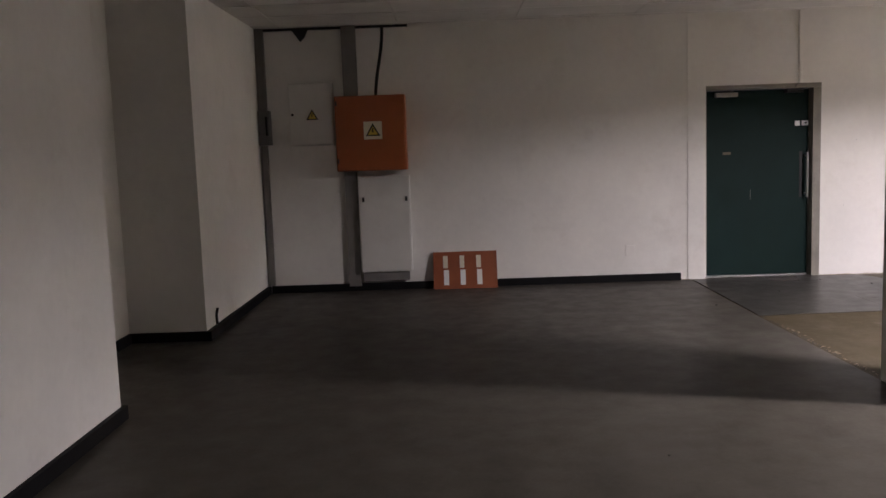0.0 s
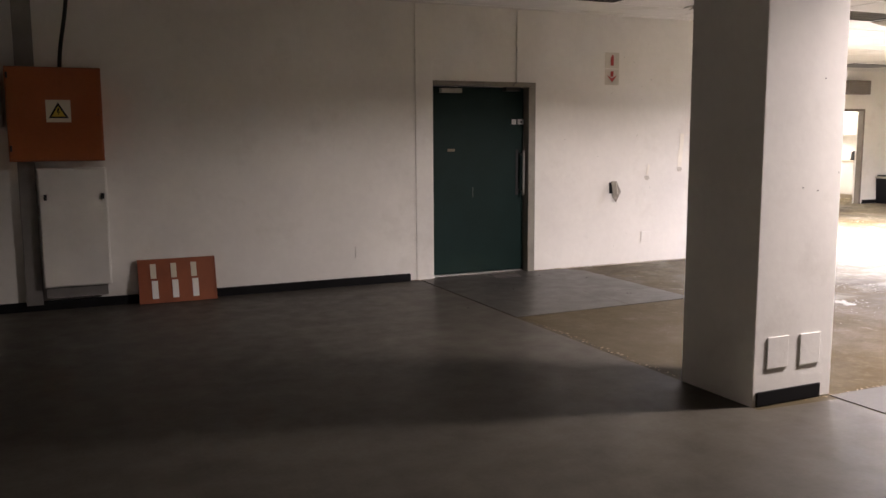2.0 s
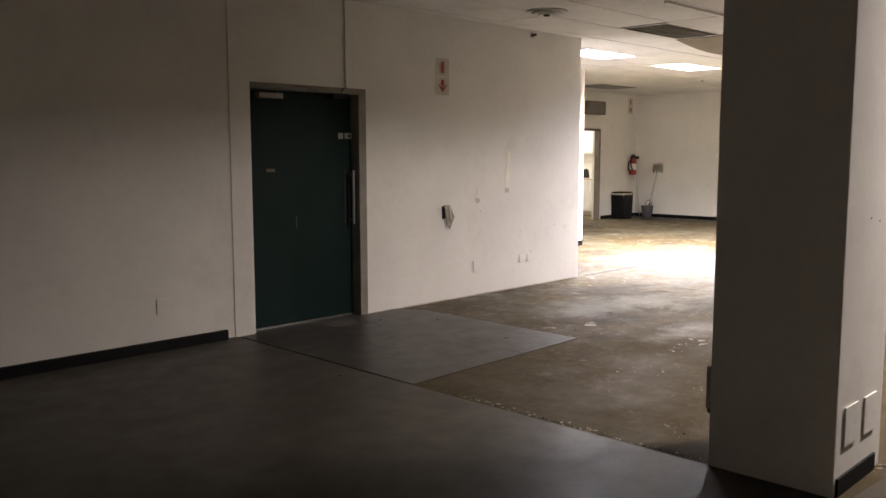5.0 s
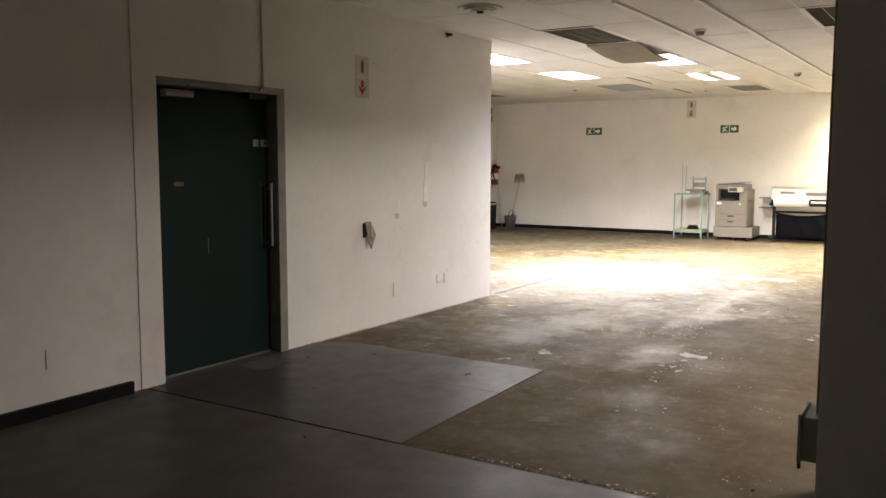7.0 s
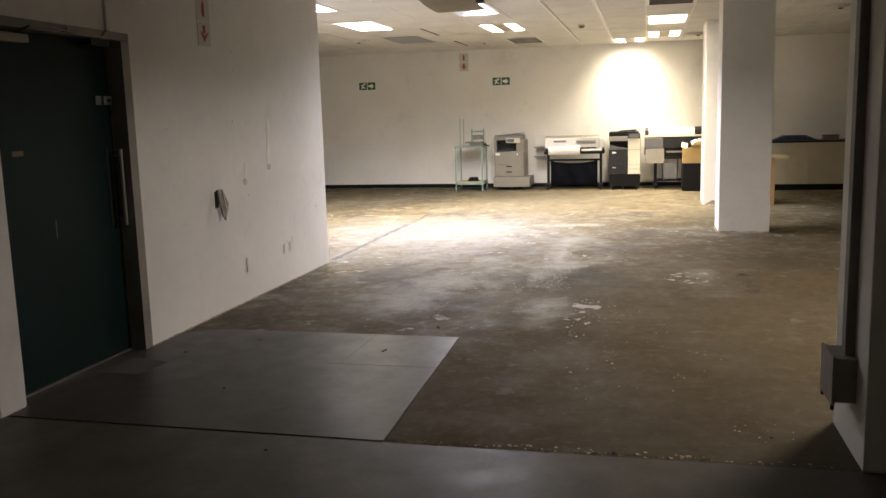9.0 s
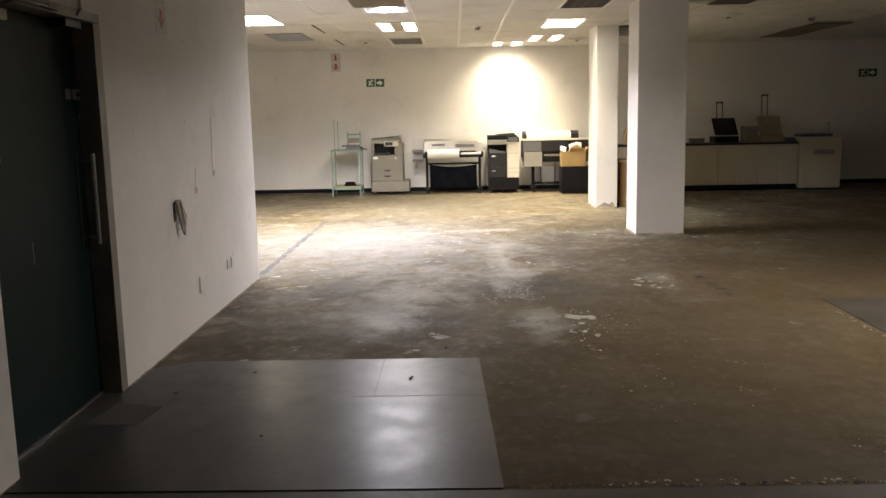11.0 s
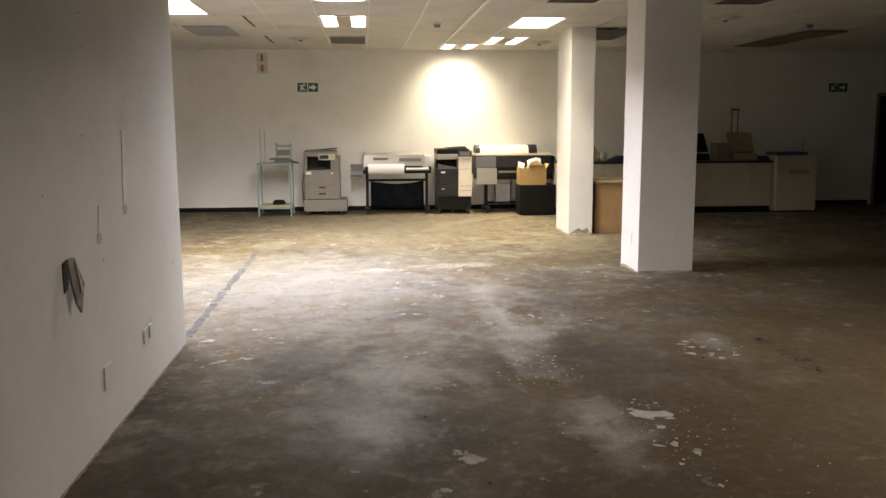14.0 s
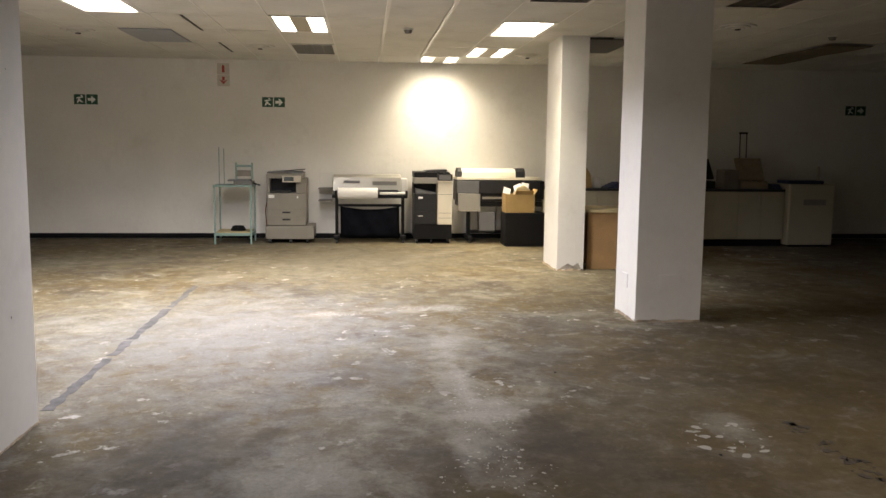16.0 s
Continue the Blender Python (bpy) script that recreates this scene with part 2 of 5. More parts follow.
RUST = mat("rust_brown_board", (0.28, 0.075, 0.025), 0.5, var=0.15, scale=5, grime=0.3)
WHITEP = mat("white_enamel", (0.72, 0.71, 0.68), 0.4, var=0.05, grime=0.15)
CREAM = mat("cream_plastic", (0.52, 0.47, 0.38), 0.45, var=0.06)
BEIGE = mat("grey_beige_plastic", (0.23, 0.212, 0.18), 0.5, var=0.07)
PALE = mat("pale_cream_panel", (0.75, 0.70, 0.58), 0.45, var=0.04)
PAPER = mat("white_paper", (0.85, 0.84, 0.82), 0.7, var=0.02)
TEAL = mat("pale_green_steel", (0.24, 0.36, 0.33), 0.45, var=0.15, scale=8, grime=0.2)
GLASS = mat("screen_glass", (0.05, 0.06, 0.055), 0.12, var=0.1)
CARD = mat("brown_cardboard", (0.42, 0.28, 0.11), 0.75, var=0.12, scale=5)
WOOD = mat("tan_wood_veneer", (0.42, 0.26, 0.12), 0.5, var=0.2, scale=4)
WOODPALE = mat("pale_chipboard", (0.46, 0.38, 0.22), 0.65, var=0.15)
RED = mat("red_enamel", (0.34, 0.022, 0.014), 0.35, var=0.1)
GREEN = mat("sign_green", (0.008, 0.075, 0.04), 0.4, var=0.05)
YELLOW = mat("sign_yellow", (0.62, 0.45, 0.05), 0.5, var=0.05)
SILVER = mat("silver_plastic", (0.37, 0.355, 0.315), 0.35, 0.3, var=0.06)
GREYP = mat("mid_grey_plastic", (0.14, 0.14, 0.145), 0.45, var=0.08)
BLUE = mat("dark_blue_plastic", (0.03, 0.04, 0.10), 0.5, var=0.2)
PLASTER = mat("broken_plaster", (0.36, 0.33, 0.285), 0.9, var=0.4, scale=15, bump=0.6, bump_scale=30)
DOORFRAME = mat("grey_door_frame_paint", (0.24, 0.225, 0.19), 0.5, var=0.25, scale=5, grime=0.3)
PLATEGREY = mat("grey_metal_box", (0.30, 0.28, 0.25), 0.55, var=0.2, grime=0.3)
FLAKE = mat("white_paint_flake", (0.29, 0.275, 0.24), 0.85, var=0.25, scale=12)
CRUMB = mat("dark_debris", (0.02, 0.018, 0.015), 0.9, var=0.4)
SIGNW = mat("dull_white_sign", (0.58, 0.55, 0.49), 0.5, var=0.08)
GRIT = mat("brown_mortar_grit", (0.30, 0.235, 0.165), 0.9, var=0.4, scale=12, bump=0.5, bump_scale=60)
COOLREF = mat("satin_reflector", (0.62, 0.64, 0.70), 0.35, 0.6, var=0.06)
SCAR = mat("dark_glue_scar", (0.042, 0.033, 0.023), 0.9, var=0.4)
VOID = mat("ceiling_void", (0.03, 0.028, 0.026), 0.9, var=0.3)
BLUEGREY = mat("blue_grey_panel", (0.34, 0.36, 0.42), 0.6, var=0.06)
BROWNP = mat("stained_brown_panel", (0.18, 0.15, 0.10), 0.7, var=0.2, scale=4)
GLOW_W = glow("lit_diffuser_warm", (1.0, 0.93, 0.78), 9.0)
GLOW_C = glow("lit_diffuser_cool", (0.90, 0.93, 1.0), 9.0)


# ---- building helpers ----
def box(bm, x0, x1, y0, y1, z0, z1, bev=0.0):
    vs = [bm.verts.new((x, y, z)) for x in (x0, x1) for y in (y0, y1) for z in (z0, z1)]
    fs = [bm.faces.new([vs[i] for i in f]) for f in ((0, 1, 3, 2), (4, 6, 7, 5), (0, 4, 5, 1), (2, 3, 7, 6), (0, 2, 6, 4), (1, 5, 7, 3))]
    if bev:
        es = list({e for f in fs for e in f.edges})
        bmesh.ops.bevel(bm, geom=es, offset=bev, segments=2, affect="EDGES", profile=0.6)
    return fs


def prism(bm, pts, axis, a, b, bev=0.0):
    """A polygon in the two other axes, drawn out along the axis from a to b."""
    i = "xyz".index(axis)

    def at(p, v):
        q = list(p)
        q.insert(i, v)
        return bm.verts.new(q)
    lo, hi = [at(p, a) for p in pts], [at(p, b) for p in pts]
    n = len(pts)
    fs = [bm.faces.new(lo), bm.faces.new(hi[::-1])]
    fs += [bm.faces.new((lo[k], hi[k], hi[(k + 1) % n], lo[(k + 1) % n])) for k in range(n)]
    bmesh.ops.recalc_face_normals(bm, faces=fs)
    if bev:
        bmesh.ops.bevel(bm, geom=list({e for f in fs for e in f.edges}), offset=bev, segments=2, affect="EDGES", profile=0.6)


def tube(bm, p, q, r, r2=None, n=12):
    p, q = Vector(p), Vector(q)
    r2 = r if r2 is None else r2
    m = (q - p).to_track_quat("Z", "Y").to_matrix()
    ends = []
    for c, rad in ((p, r), (q, r2)):
        ends.append([bm.verts.new(c + m @ Vector((rad * math.cos(2 * math.pi * k / n), rad * math.sin(2 * math.pi * k / n), 0))) for k in range(n)])
    for k in range(n):
        bm.faces.new((ends[0][k], ends[0][(k + 1) % n], ends[1][(k + 1) % n], ends[1][k]))
    bm.faces.new(ends[0][::-1]), bm.faces.new(ends[1])


def chain(bm, pts, r, n=8):
    """One tube swept along the points."""
    pts = [Vector(p) for p in pts]
    rings = []
    for k, p in enumerate(pts):
        way = (pts[min(k + 1, len(pts) - 1)] - pts[max(k - 1, 0)]).normalized()
        side = way.orthogonal().normalized() if not rings else (axis - way * axis.dot(way)).normalized()
        axis = side
        up = way.cross(side)
        rings.append([bm.verts.new(p + r * (side * math.cos(2 * math.pi * a / n) + up * math.sin(2 * math.pi * a / n))) for a in range(n)])
    for p, q in zip(rings, rings[1:]):
        for a in range(n):
            bm.faces.new((p[a], p[(a + 1) % n], q[(a + 1) % n], q[a]))
    bm.faces.new(rings[0][::-1]), bm.faces.new(rings[-1])


def mesh_of(name, bm, material, smooth=False):
    me = bpy.data.meshes.new(name)
    bm.to_mesh(me)
    bm.free()
    me.materials.append(material)
    if smooth:
        me.shade_smooth()
    return me


def thing(name, loc, label, category, group="", kind=""):
    ob = new(name)
    ob.empty_display_size = 0.1
    ob.matrix_world = Matrix.Translation(loc)
    return tagged(ob, label, category, group, kind)


def part(name, bm, material, parent, label="", smooth=False):
    ob = new(name, mesh_of(name, bm, material, smooth))
    ob.parent = parent
    if parent.data is None:
        ob.matrix_parent_inverse = Matrix.Translation(-parent.location)
    return tagged(ob, label)


def piece(name, me, parent, m):
    ob = new(name, me)
    ob.parent = parent
    if parent.data is None:
        ob.matrix_parent_inverse = Matrix.Translation(-parent.location)
    ob.matrix_basis = m
    return ob


def bx(*a, bev=0.0):
    bm = bmesh.new()
    box(bm, *a, bev=bev)
    return bm


def cy(p, q, r, r2=None, n=14):
    bm = bmesh.new()
    tube(bm, p, q, r, r2, n)
    return bm


def solid(name, bm, material, label, category, kind="structure", group="", smooth=False):
    return tagged(new(name, mesh_of(name, bm, material, smooth)), label, category, group, kind)


# ---- the plan ----
YN, XE, YF, XW, YS, CH = 9.25, 16.9, 14.25, -1.735, -11.0, 2.85
TOP = CH + 0.6
DX0, DX1, DH = 2.965, 4.195, 2.085          # green door, outside its frame
KX0, KX1, KH = 14.50, 15.40, 2.05      # kitchen doorway

bm = bmesh.new()
box(bm, -1.83, DX0, YN, YN + 0.2, 0, TOP)
box(bm, DX1, 7.545, YN, YN + 0.2, 0, TOP)
box(bm, DX0, DX1, YN, YN + 0.2, DH, TOP)
solid("wall_north", bm, WALL, "white painted plaster wall with marks and a doorway", "wall")
bm = bmesh.new()
box(bm, 7.345, 7.545, YN + 0.2, YF, 0, TOP)
solid("wall_return", bm, WALL, "white painted plaster wall behind the corner", "wall")
bm = bmesh.new()
box(bm, 7.345, KX0, YF, YF + 0.2, 0, TOP)
box(bm, KX1, XE + 0.2, YF, YF + 0.2, 0, TOP)
box(bm, KX0, KX1, YF, YF + 0.2, KH, TOP)
solid("wall_far_north", bm, WALL, "white painted wall with the doorway of a kitchenette", "wall")
EDY0, EDY1 = -2.65, -1.66
bm = bmesh.new()
box(bm, XE, XE + 0.2, EDY1, YF, 0, TOP)
box(bm, XE, XE + 0.2, YS - 0.2, EDY0, 0, TOP)
box(bm, XE, XE + 0.2, EDY0, EDY1, 2.1, TOP)
solid("wall_east", bm, WALL, "long white painted wall behind the office machines", "wall")
bm = bmesh.new()
box(bm, -2.8, XE, YS - 0.2, YS, 0, TOP)
solid("wall_south", bm, WALL, "plain white painted wall", "wall")
bm = bmesh.new()
box(bm, -2.85, -2.48, 4.75, 6.87, 0, TOP)
solid("wall_west", bm, WALL, "white painted wall at the back of a recess", "wall")
bm = bmesh.new()
prism(bm, [(-2.85, YS), (XW, YS), (XW, 4.75), (-2.85, 4.75)], "z", 0, TOP)
solid("wall_west_pier_1", bm, WALL, "white painted plaster wall pier", "wall")
bm = bmesh.new()
prism(bm, [(-2.85, 6.87), (-1.84, 6.87), (-1.83, YN + 0.2), (-2.85, YN + 0.2)], "z", 0, TOP)
solid("wall_west_pier_2", bm, WALL, "white painted plaster wall pier beside the switch boxes", "wall")
# kitchenette
bm = bmesh.new()
box(bm, 13.6, 13.8, YF + 0.2, 17.0, 0, TOP)
box(bm, XE, XE + 0.2, YF + 0.2, 17.0, 0, TOP)
box(bm, 13.6, XE + 0.2, 17.0, 17.2, 0, TOP)
solid("wall_kitchen", bm, WALL, "cream painted walls of the kitchenette", "wall")
# dark room behind the east doorway
bm = bmesh.new()
box(bm, XE + 0.2, 19.0, EDY0 - 0.5, EDY0 - 0.3, 0, TOP)
box(bm, XE + 0.2, 19.0, EDY1 + 0.3, EDY1 + 0.5, 0, TOP)
box(bm, 19.0, 19.2, EDY0 - 0.5, EDY1 + 0.5, 0, TOP)
solid("wall_store", bm, WALL, "walls of an unlit store room", "wall")

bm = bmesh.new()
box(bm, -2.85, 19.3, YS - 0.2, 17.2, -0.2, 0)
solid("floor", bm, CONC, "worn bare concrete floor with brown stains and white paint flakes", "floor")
bm = bmesh.new()
prism(bm, [(-2.62, YS), (3.34, YS), (3.35, 4.42), (2.79, 4.46), (2.78, 7.0), (2.795, YN), (-2.62, YN)], "z", 0, 0.005)
solid("floor_vinyl", bm, VINYL, "dark grey worn vinyl floor sheet", "floor")
bm = bmesh.new()
prism(bm, [(3.37, YS), (6.24, YS), (6.24, 4.43), (3.37, 4.49)], "z", 0, 0.005)
solid("floor_vinyl_south", bm, VINYL_S, "light grey smooth worn vinyl floor sheet", "floor")
bm = bmesh.new()
prism(bm, [(2.80, 7.17), (4.70, 7.22), (4.71, 9.0), (4.56, YN), (DX1 - 0.01, YN), (DX1 - 0.01, YN + 0.19), (DX0 + 0.01, YN + 0.19), (DX0 + 0.01, YN), (2.815, YN)], "z", 0, 0.006)
solid("floor_patch", bm, VINYL_L, "smooth light grey vinyl patch before the green door", "floor")
bm = bmesh.new()
box(bm, 3.977, 3.981, 7.215, 7.93, 0.0061, 0.0066)
box(bm, 3.984, 4.70, 7.811, 7.814, 0.0061, 0.0066)
solid("floor_seam", bm, SCAR, "dark seams between vinyl sheets", "floor seam")
bm = bmesh.new()
prism(bm, [(3.58, 8.97), (3.86, 8.93), (3.93, 9.20), (3.60, 9.24)], "z", 0.0061, 0.0068)
solid("floor_mat_stain", bm, SCAR, "brown glue stain on the vinyl at the threshold", "floor stain")
bm = bmesh.new()
rs = random.Random(31)
xs = 7.75
while xs < 12.1:                       # ragged filler, broken here and there
    xe = min(xs + rs.uniform(0.25, 0.7), 12.1)
    n = 6
    lo = [(xs + (xe - xs) * k / n, 9.25 + rs.uniform(-0.012, 0.014)) for k in range(n + 1)]
    hi = [(xs + (xe - xs) * k / n, 9.32 + rs.uniform(-0.02, 0.014)) for k in range(n, -1, -1)]
    prism(bm, lo + hi, "z", 0.0003, 0.0022)
    xs = xe + rs.choice((0.004, 0.01, 0.05, 0.09))
solid("floor_strip", bm, STRIP, "grey filled strip where a partition stood on the concrete", "floor")

# columns
bm = bx(2.795, 3.39, 4.515, 5.10, 0, TOP, bev=0.006)
solid("column_1", bm, WALL, "square white painted concrete column", "column")
bm = bx(10.04, 10.64, 4.53, 5.12, 0, TOP, bev=0.006)
solid("column_2", bm, WALL, "square white painted concrete column", "column")
bm = bx(13.16, 13.94, 4.77, 5.11, 0, TOP, bev=0.006)
solid("column_3", bm, WALL, "narrow white painted concrete column", "column")
bm = bx(10.04, 10.64, 11.36, 11.96, 0, TOP, bev=0.006)
solid("column_4", bm, WALL, "white painted concrete column with a black skirting", "column")


# ---- ceiling ----
GX, GY, SX, SY = 9.62, 5.39, 1.24, 0.62


def cell(i, j):
    return GX + SX * i, GX + SX * (i + 1), GY + SY * j, GY + SY * (j + 1)


LIT = {(2, 4): ("pair", 112, NEUTRAL, 148), (0, 4): ("cool", 235, COOL, 160), (1, 7): ("full", 128, NEUTRAL, 140), (-1, 7): ("full", 108, COOL, 158),
       (2, 0): ("full", 42, WARM, 85), (4, 0): ("pair", 36, WARM, 85), (5, 1): ("pair", 56, WARM, 130), (-4, -3): ("tube", 116, ROSE, 180)}
LOUVRE = [(-2, 4), (0, 0), (0, -3), (-5, 4), (-2, 0), (4, 4)]
OPEN = [(-1, 4), (3, 7), (3, 12), (3, -2), (3, -7), (4, -7)]
bm = bmesh.new()
rnd = random.Random(4)
for i in range(-11, 8):
    for j in range(-27, 20):
        if (i, j) in LIT or (i, j) in LOUVRE or (i, j) in OPEN:
            continue
        x0, x1, y0, y1 = cell(i, j)
        if x0 > 19.2 or y0 > 17.2:
            continue
        g, dz = 0.004, rnd.uniform(0, 0.004)
        fs = box(bm, x0 + g, x1 - g, y0 + g, y1 - g, CH + dz, CH + 0.02 + dz)
        for v in {v for f in fs for v in f.verts}:
            v.co.z += (v.co.x - x0) * rnd.uniform(-0.0015, 0.0015)
solid("ceiling", bm, CEIL, "suspended ceiling of white mineral tiles, stained", "ceiling")
bm = bmesh.new()
box(bm, -2.85, 19.3, YS - 0.2, 17.2, TOP, TOP + 0.1)
solid("ceiling_slab", bm, VOID, "dark concrete slab above the suspended ceiling", "ceiling")
bm = bmesh.new()
for j in range(-27, 20):
    y = GY + SY * j
    w = 0.007
    if YS < y < 17.2:
        box(bm, -2.8, 19.2, y - w, y + w, CH - 0.003, CH - 0.0005)
for j in (2, 3):
    y = GY + SY * j
    box(bm, 6.0, 16.0, y - 0.018, y + 0.018, CH - 0.020, CH - 0.0035)
solid("ceiling_bar", bm, TBAR, "white metal bars of the ceiling grid", "ceiling")

CROSS = bmesh.new()
box(CROSS, -0.0015, 0.0015, -0.27, 0.27, 0, 0.05)
CROSS = mesh_of("slat", CROSS, SILVER)
LONG = bmesh.new()
box(LONG, -0.57, 0.57, -0.002, 0.002, 0, 0.055)
LONG = mesh_of("slat", LONG, SILVER)


def troffer(i, j, kind):
    x0, x1, y0, y1 = cell(i, j)
    if (i, j) == (5, 1):
        x1 = x0 + 0.86
    x0, x1, y0, y1 = x0 + 0.03, x1 - 0.03, y0 + 0.03, y1 - 0.03
    lit = kind in ("pair", "full", "cool", "tube")
    t = thing("ceiling_light", ((x0 + x1) / 2, (y0 + y1) / 2, CH), "lit recessed ceiling light with a white diffuser" if lit else "unlit recessed ceiling light with a dark louvre",
              "ceiling light", "recessed ceiling lights")
    bm = bmesh.new()
    for a in ((x0, x1, y0, y0 + 0.012), (x0, x1, y1 - 0.012, y1), (x0, x0 + 0.012, y0 + 0.012, y1 - 0.012), (x1 - 0.012, x1, y0 + 0.012, y1 - 0.012)):
        box(bm, *a, CH, CH + 0.13)
    box(bm, x0, x1, y0, y1, CH + 0.131, CH + 0.14)
    part("housing", bm, TBAR if lit else GREYP, t)
    bm = bmesh.new()
    for a in ((x0 - 0.03, x1 + 0.03, y0 - 0.03, y0 + 0.01), (x0 - 0.03, x1 + 0.03, y1 - 0.01, y1 + 0.03), (x0 - 0.03, x0 + 0.01, y0 + 0.01, y1 - 0.01), (x1 - 0.01, x1 + 0.03, y0 + 0.01, y1 - 0.01)):
        box(bm, *a, CH - 0.006, CH - 0.0035)
    part("frame", bm, TBAR, t)
    cx, cyy = (x0 + x1) / 2, (y0 + y1) / 2
    if kind == "full":
        part("diffuser", bx(x0 + 0.02, x1 - 0.02, y0 + 0.02, y1 - 0.02, CH + 0.102, CH + 0.108), GLOW_C if LIT[(i, j)][2] == COOL else GLOW_W, t)
    elif kind == "pair":
        w = (y1 - y0) * 0.33
        part("diffuser", bx(x0 + 0.02, x1 - 0.02, y0 + 0.015, y0 + w, CH + 0.09, CH + 0.096), GLOW_W, t)
        part("diffuser", bx(x0 + 0.02, x1 - 0.02, y1 - w, y1 - 0.015, CH + 0.09, CH + 0.096), GLOW_W, t)
        part("centre_panel", bx(x0 + 0.013, x1 - 0.013, y0 + w + 0.004, y1 - w - 0.004, CH - 0.002, CH + 0.004), CREAM, t)
    elif kind == "tube":
        part("diffuser", bx(x0 + 0.02, x1 - 0.02, cyy - 0.07, cyy + 0.07, CH + 0.06, CH + 0.07), GLOW_W, t)
        for x in (cx - 0.29, cx, cx + 0.29):
            part("cross_slat", bx(x - 0.002, x + 0.002, y0 + 0.013, y1 - 0.013, CH, CH + 0.052), SILVER, t)
    elif kind == "cool":
        part("diffuser", bx(x0 + 0.1, x1 - 0.02, cyy - 0.08, cyy + 0.08, CH + 0.09, CH + 0.10), GLOW_C, t)
        for s in (-1, 1):
            bm = bmesh.new()
            ya, yb = cyy + s * 0.085, cyy + s * 0.255
            prism(bm, [(ya, CH + 0.085), (ya + s * 0.004, CH + 0.089), (cyy + s * 0.15, CH + 0.05), (yb, CH + 0.004), (yb - s * 0.004, CH), (cyy + s * 0.14, CH + 0.045)], "x", x0 + 0.013, x1 - 0.013)
            part("reflector", bm, COOLREF, t, "angled metal reflector")
    else:
        for k in range(-8, 9):
            piece("slat", CROSS, t, Matrix.Translation((cx + k * 0.067, cyy, CH + 0.002)))
        for k in (-1, 0, 1):
            piece("slat", LONG, t, Matrix.Translation((cx, cyy + k * 0.135, CH + 0.001)))
        part("backing", bx(x0 + 0.013, x1 - 0.013, y0 + 0.013, y1 - 0.013, CH + 0.10, CH + 0.105), VOID, t)
    if lit:
        watts, colour, spread = LIT[(i, j)][1:]
        if kind == "pair":
            for s in (-1, 1):
                area_lamp(cx, cyy + s * (y1 - y0) * 0.33, CH + 0.082, x1 - x0 - 0.05, (y1 - y0) * 0.27, watts / 2, colour, spread)
        else:
            area_lamp(cx, cyy, CH + (0.055 if kind == "tube" else 0.082), x1 - x0 - 0.08, 0.14 if kind in ("cool", "tube") else y1 - y0 - 0.05, watts, colour, spread)


for (i, j), (kind, *_) in LIT.items():
    troffer(i, j, kind)
for i, j in LOUVRE:
    troffer(i, j, "louvre")


def sagging_panel(i, j, material, label, drop0, drop1):
    x0, x1, y0, y1 = cell(i, j)
    bm = bmesh.new()
    n = 8
    rows = []
    for k in range(n + 1):
        f = k / n
        z = CH - 0.012 - (drop0 * (1 - f) + drop1 * f) - (0.03 if drop0 + drop1 > 0.05 else 0.006) * math.sin(math.pi * f)
        rows.append([bm.verts.new((x0 + 0.01 + (SX - 0.02) * f, y, z + h)) for y in (y0 + 0.01, y1 - 0.01) for h in (0, 0.012)])
    for a, b in zip(rows, rows[1:]):
        for p, q in ((0, 1), (1, 3), (3, 2), (2, 0)):
            bm.faces.new((a[p], a[q], b[q], b[p]))
    bm.faces.new((rows[0][0], rows[0][2], rows[0][3], rows[0][1]))
    bm.faces.new((rows[-1][0], rows[-1][1], rows[-1][3], rows[-1][2]))
    bmesh.ops.recalc_face_normals(bm, faces=bm.faces[:])
    solid("sagging_tile", bm, material, label, "ceiling tile", "thing", "odd ceiling tiles")


sagging_panel(-1, 4, BROWNP, "sagging brown stained ceiling panel beside a lamp", 0.0, 0.08)
sagging_panel(3, 7, BLUEGREY, "blue grey replacement ceiling panel", 0.0, 0.0)
sagging_panel(3, 12, GREYP, "grey ceiling panel over the far corner", 0.0, 0.0)
sagging_panel(3, -2, GREYP, "grey sagging ceiling panel", 0.0, 0.03)
sagging_panel(3, -7, BROWNP, "brown water-stained sagging ceiling panel", 0.015, 0.0)
sagging_panel(4, -7, BROWNP, "brown water-stained ceiling panel", 0.0, 0.01)


def round_vent(x, y):
    t = thing("ceiling_vent", (x, y, CH), "round white ceiling air diffuser, dusty", "air vent", "round ceiling vents")
    for k, (r, z) in enumerate(((0.20, 0.004), (0.14, 0.018), (0.08, 0.03))):
        bm = bmesh.new()
        n = 28
        ring = [[bm.verts.new((x + rr * math.cos(2 * math.pi * a / n), y + rr * math.sin(2 * math.pi * a / n), zz)) for a in range(n)]
                for rr, zz in ((r, CH - z), (r - 0.012, CH - z - 0.012), (r - 0.055, CH - z + 0.02), (r - 0.05, CH - z + 0.028))]
        for p, q in zip(ring, ring[1:] + ring[:1]):
            for a in range(n):
                bm.faces.new((p[a], p[(a + 1) % n], q[(a + 1) % n], q[a]))
        bmesh.ops.recalc_face_normals(bm, faces=bm.faces[:])
        part("ring", bm, CEIL, t, smooth=True)
    part("hub", cy((x, y, CH - 0.05), (x, y, CH), 0.03), DGREY, t)


for p in ((13.6, 10.87), (14.9, 8.89), (5.69, 8.34), (12.02, 3.44), (15.38, 5.11)):
    round_vent(*p)


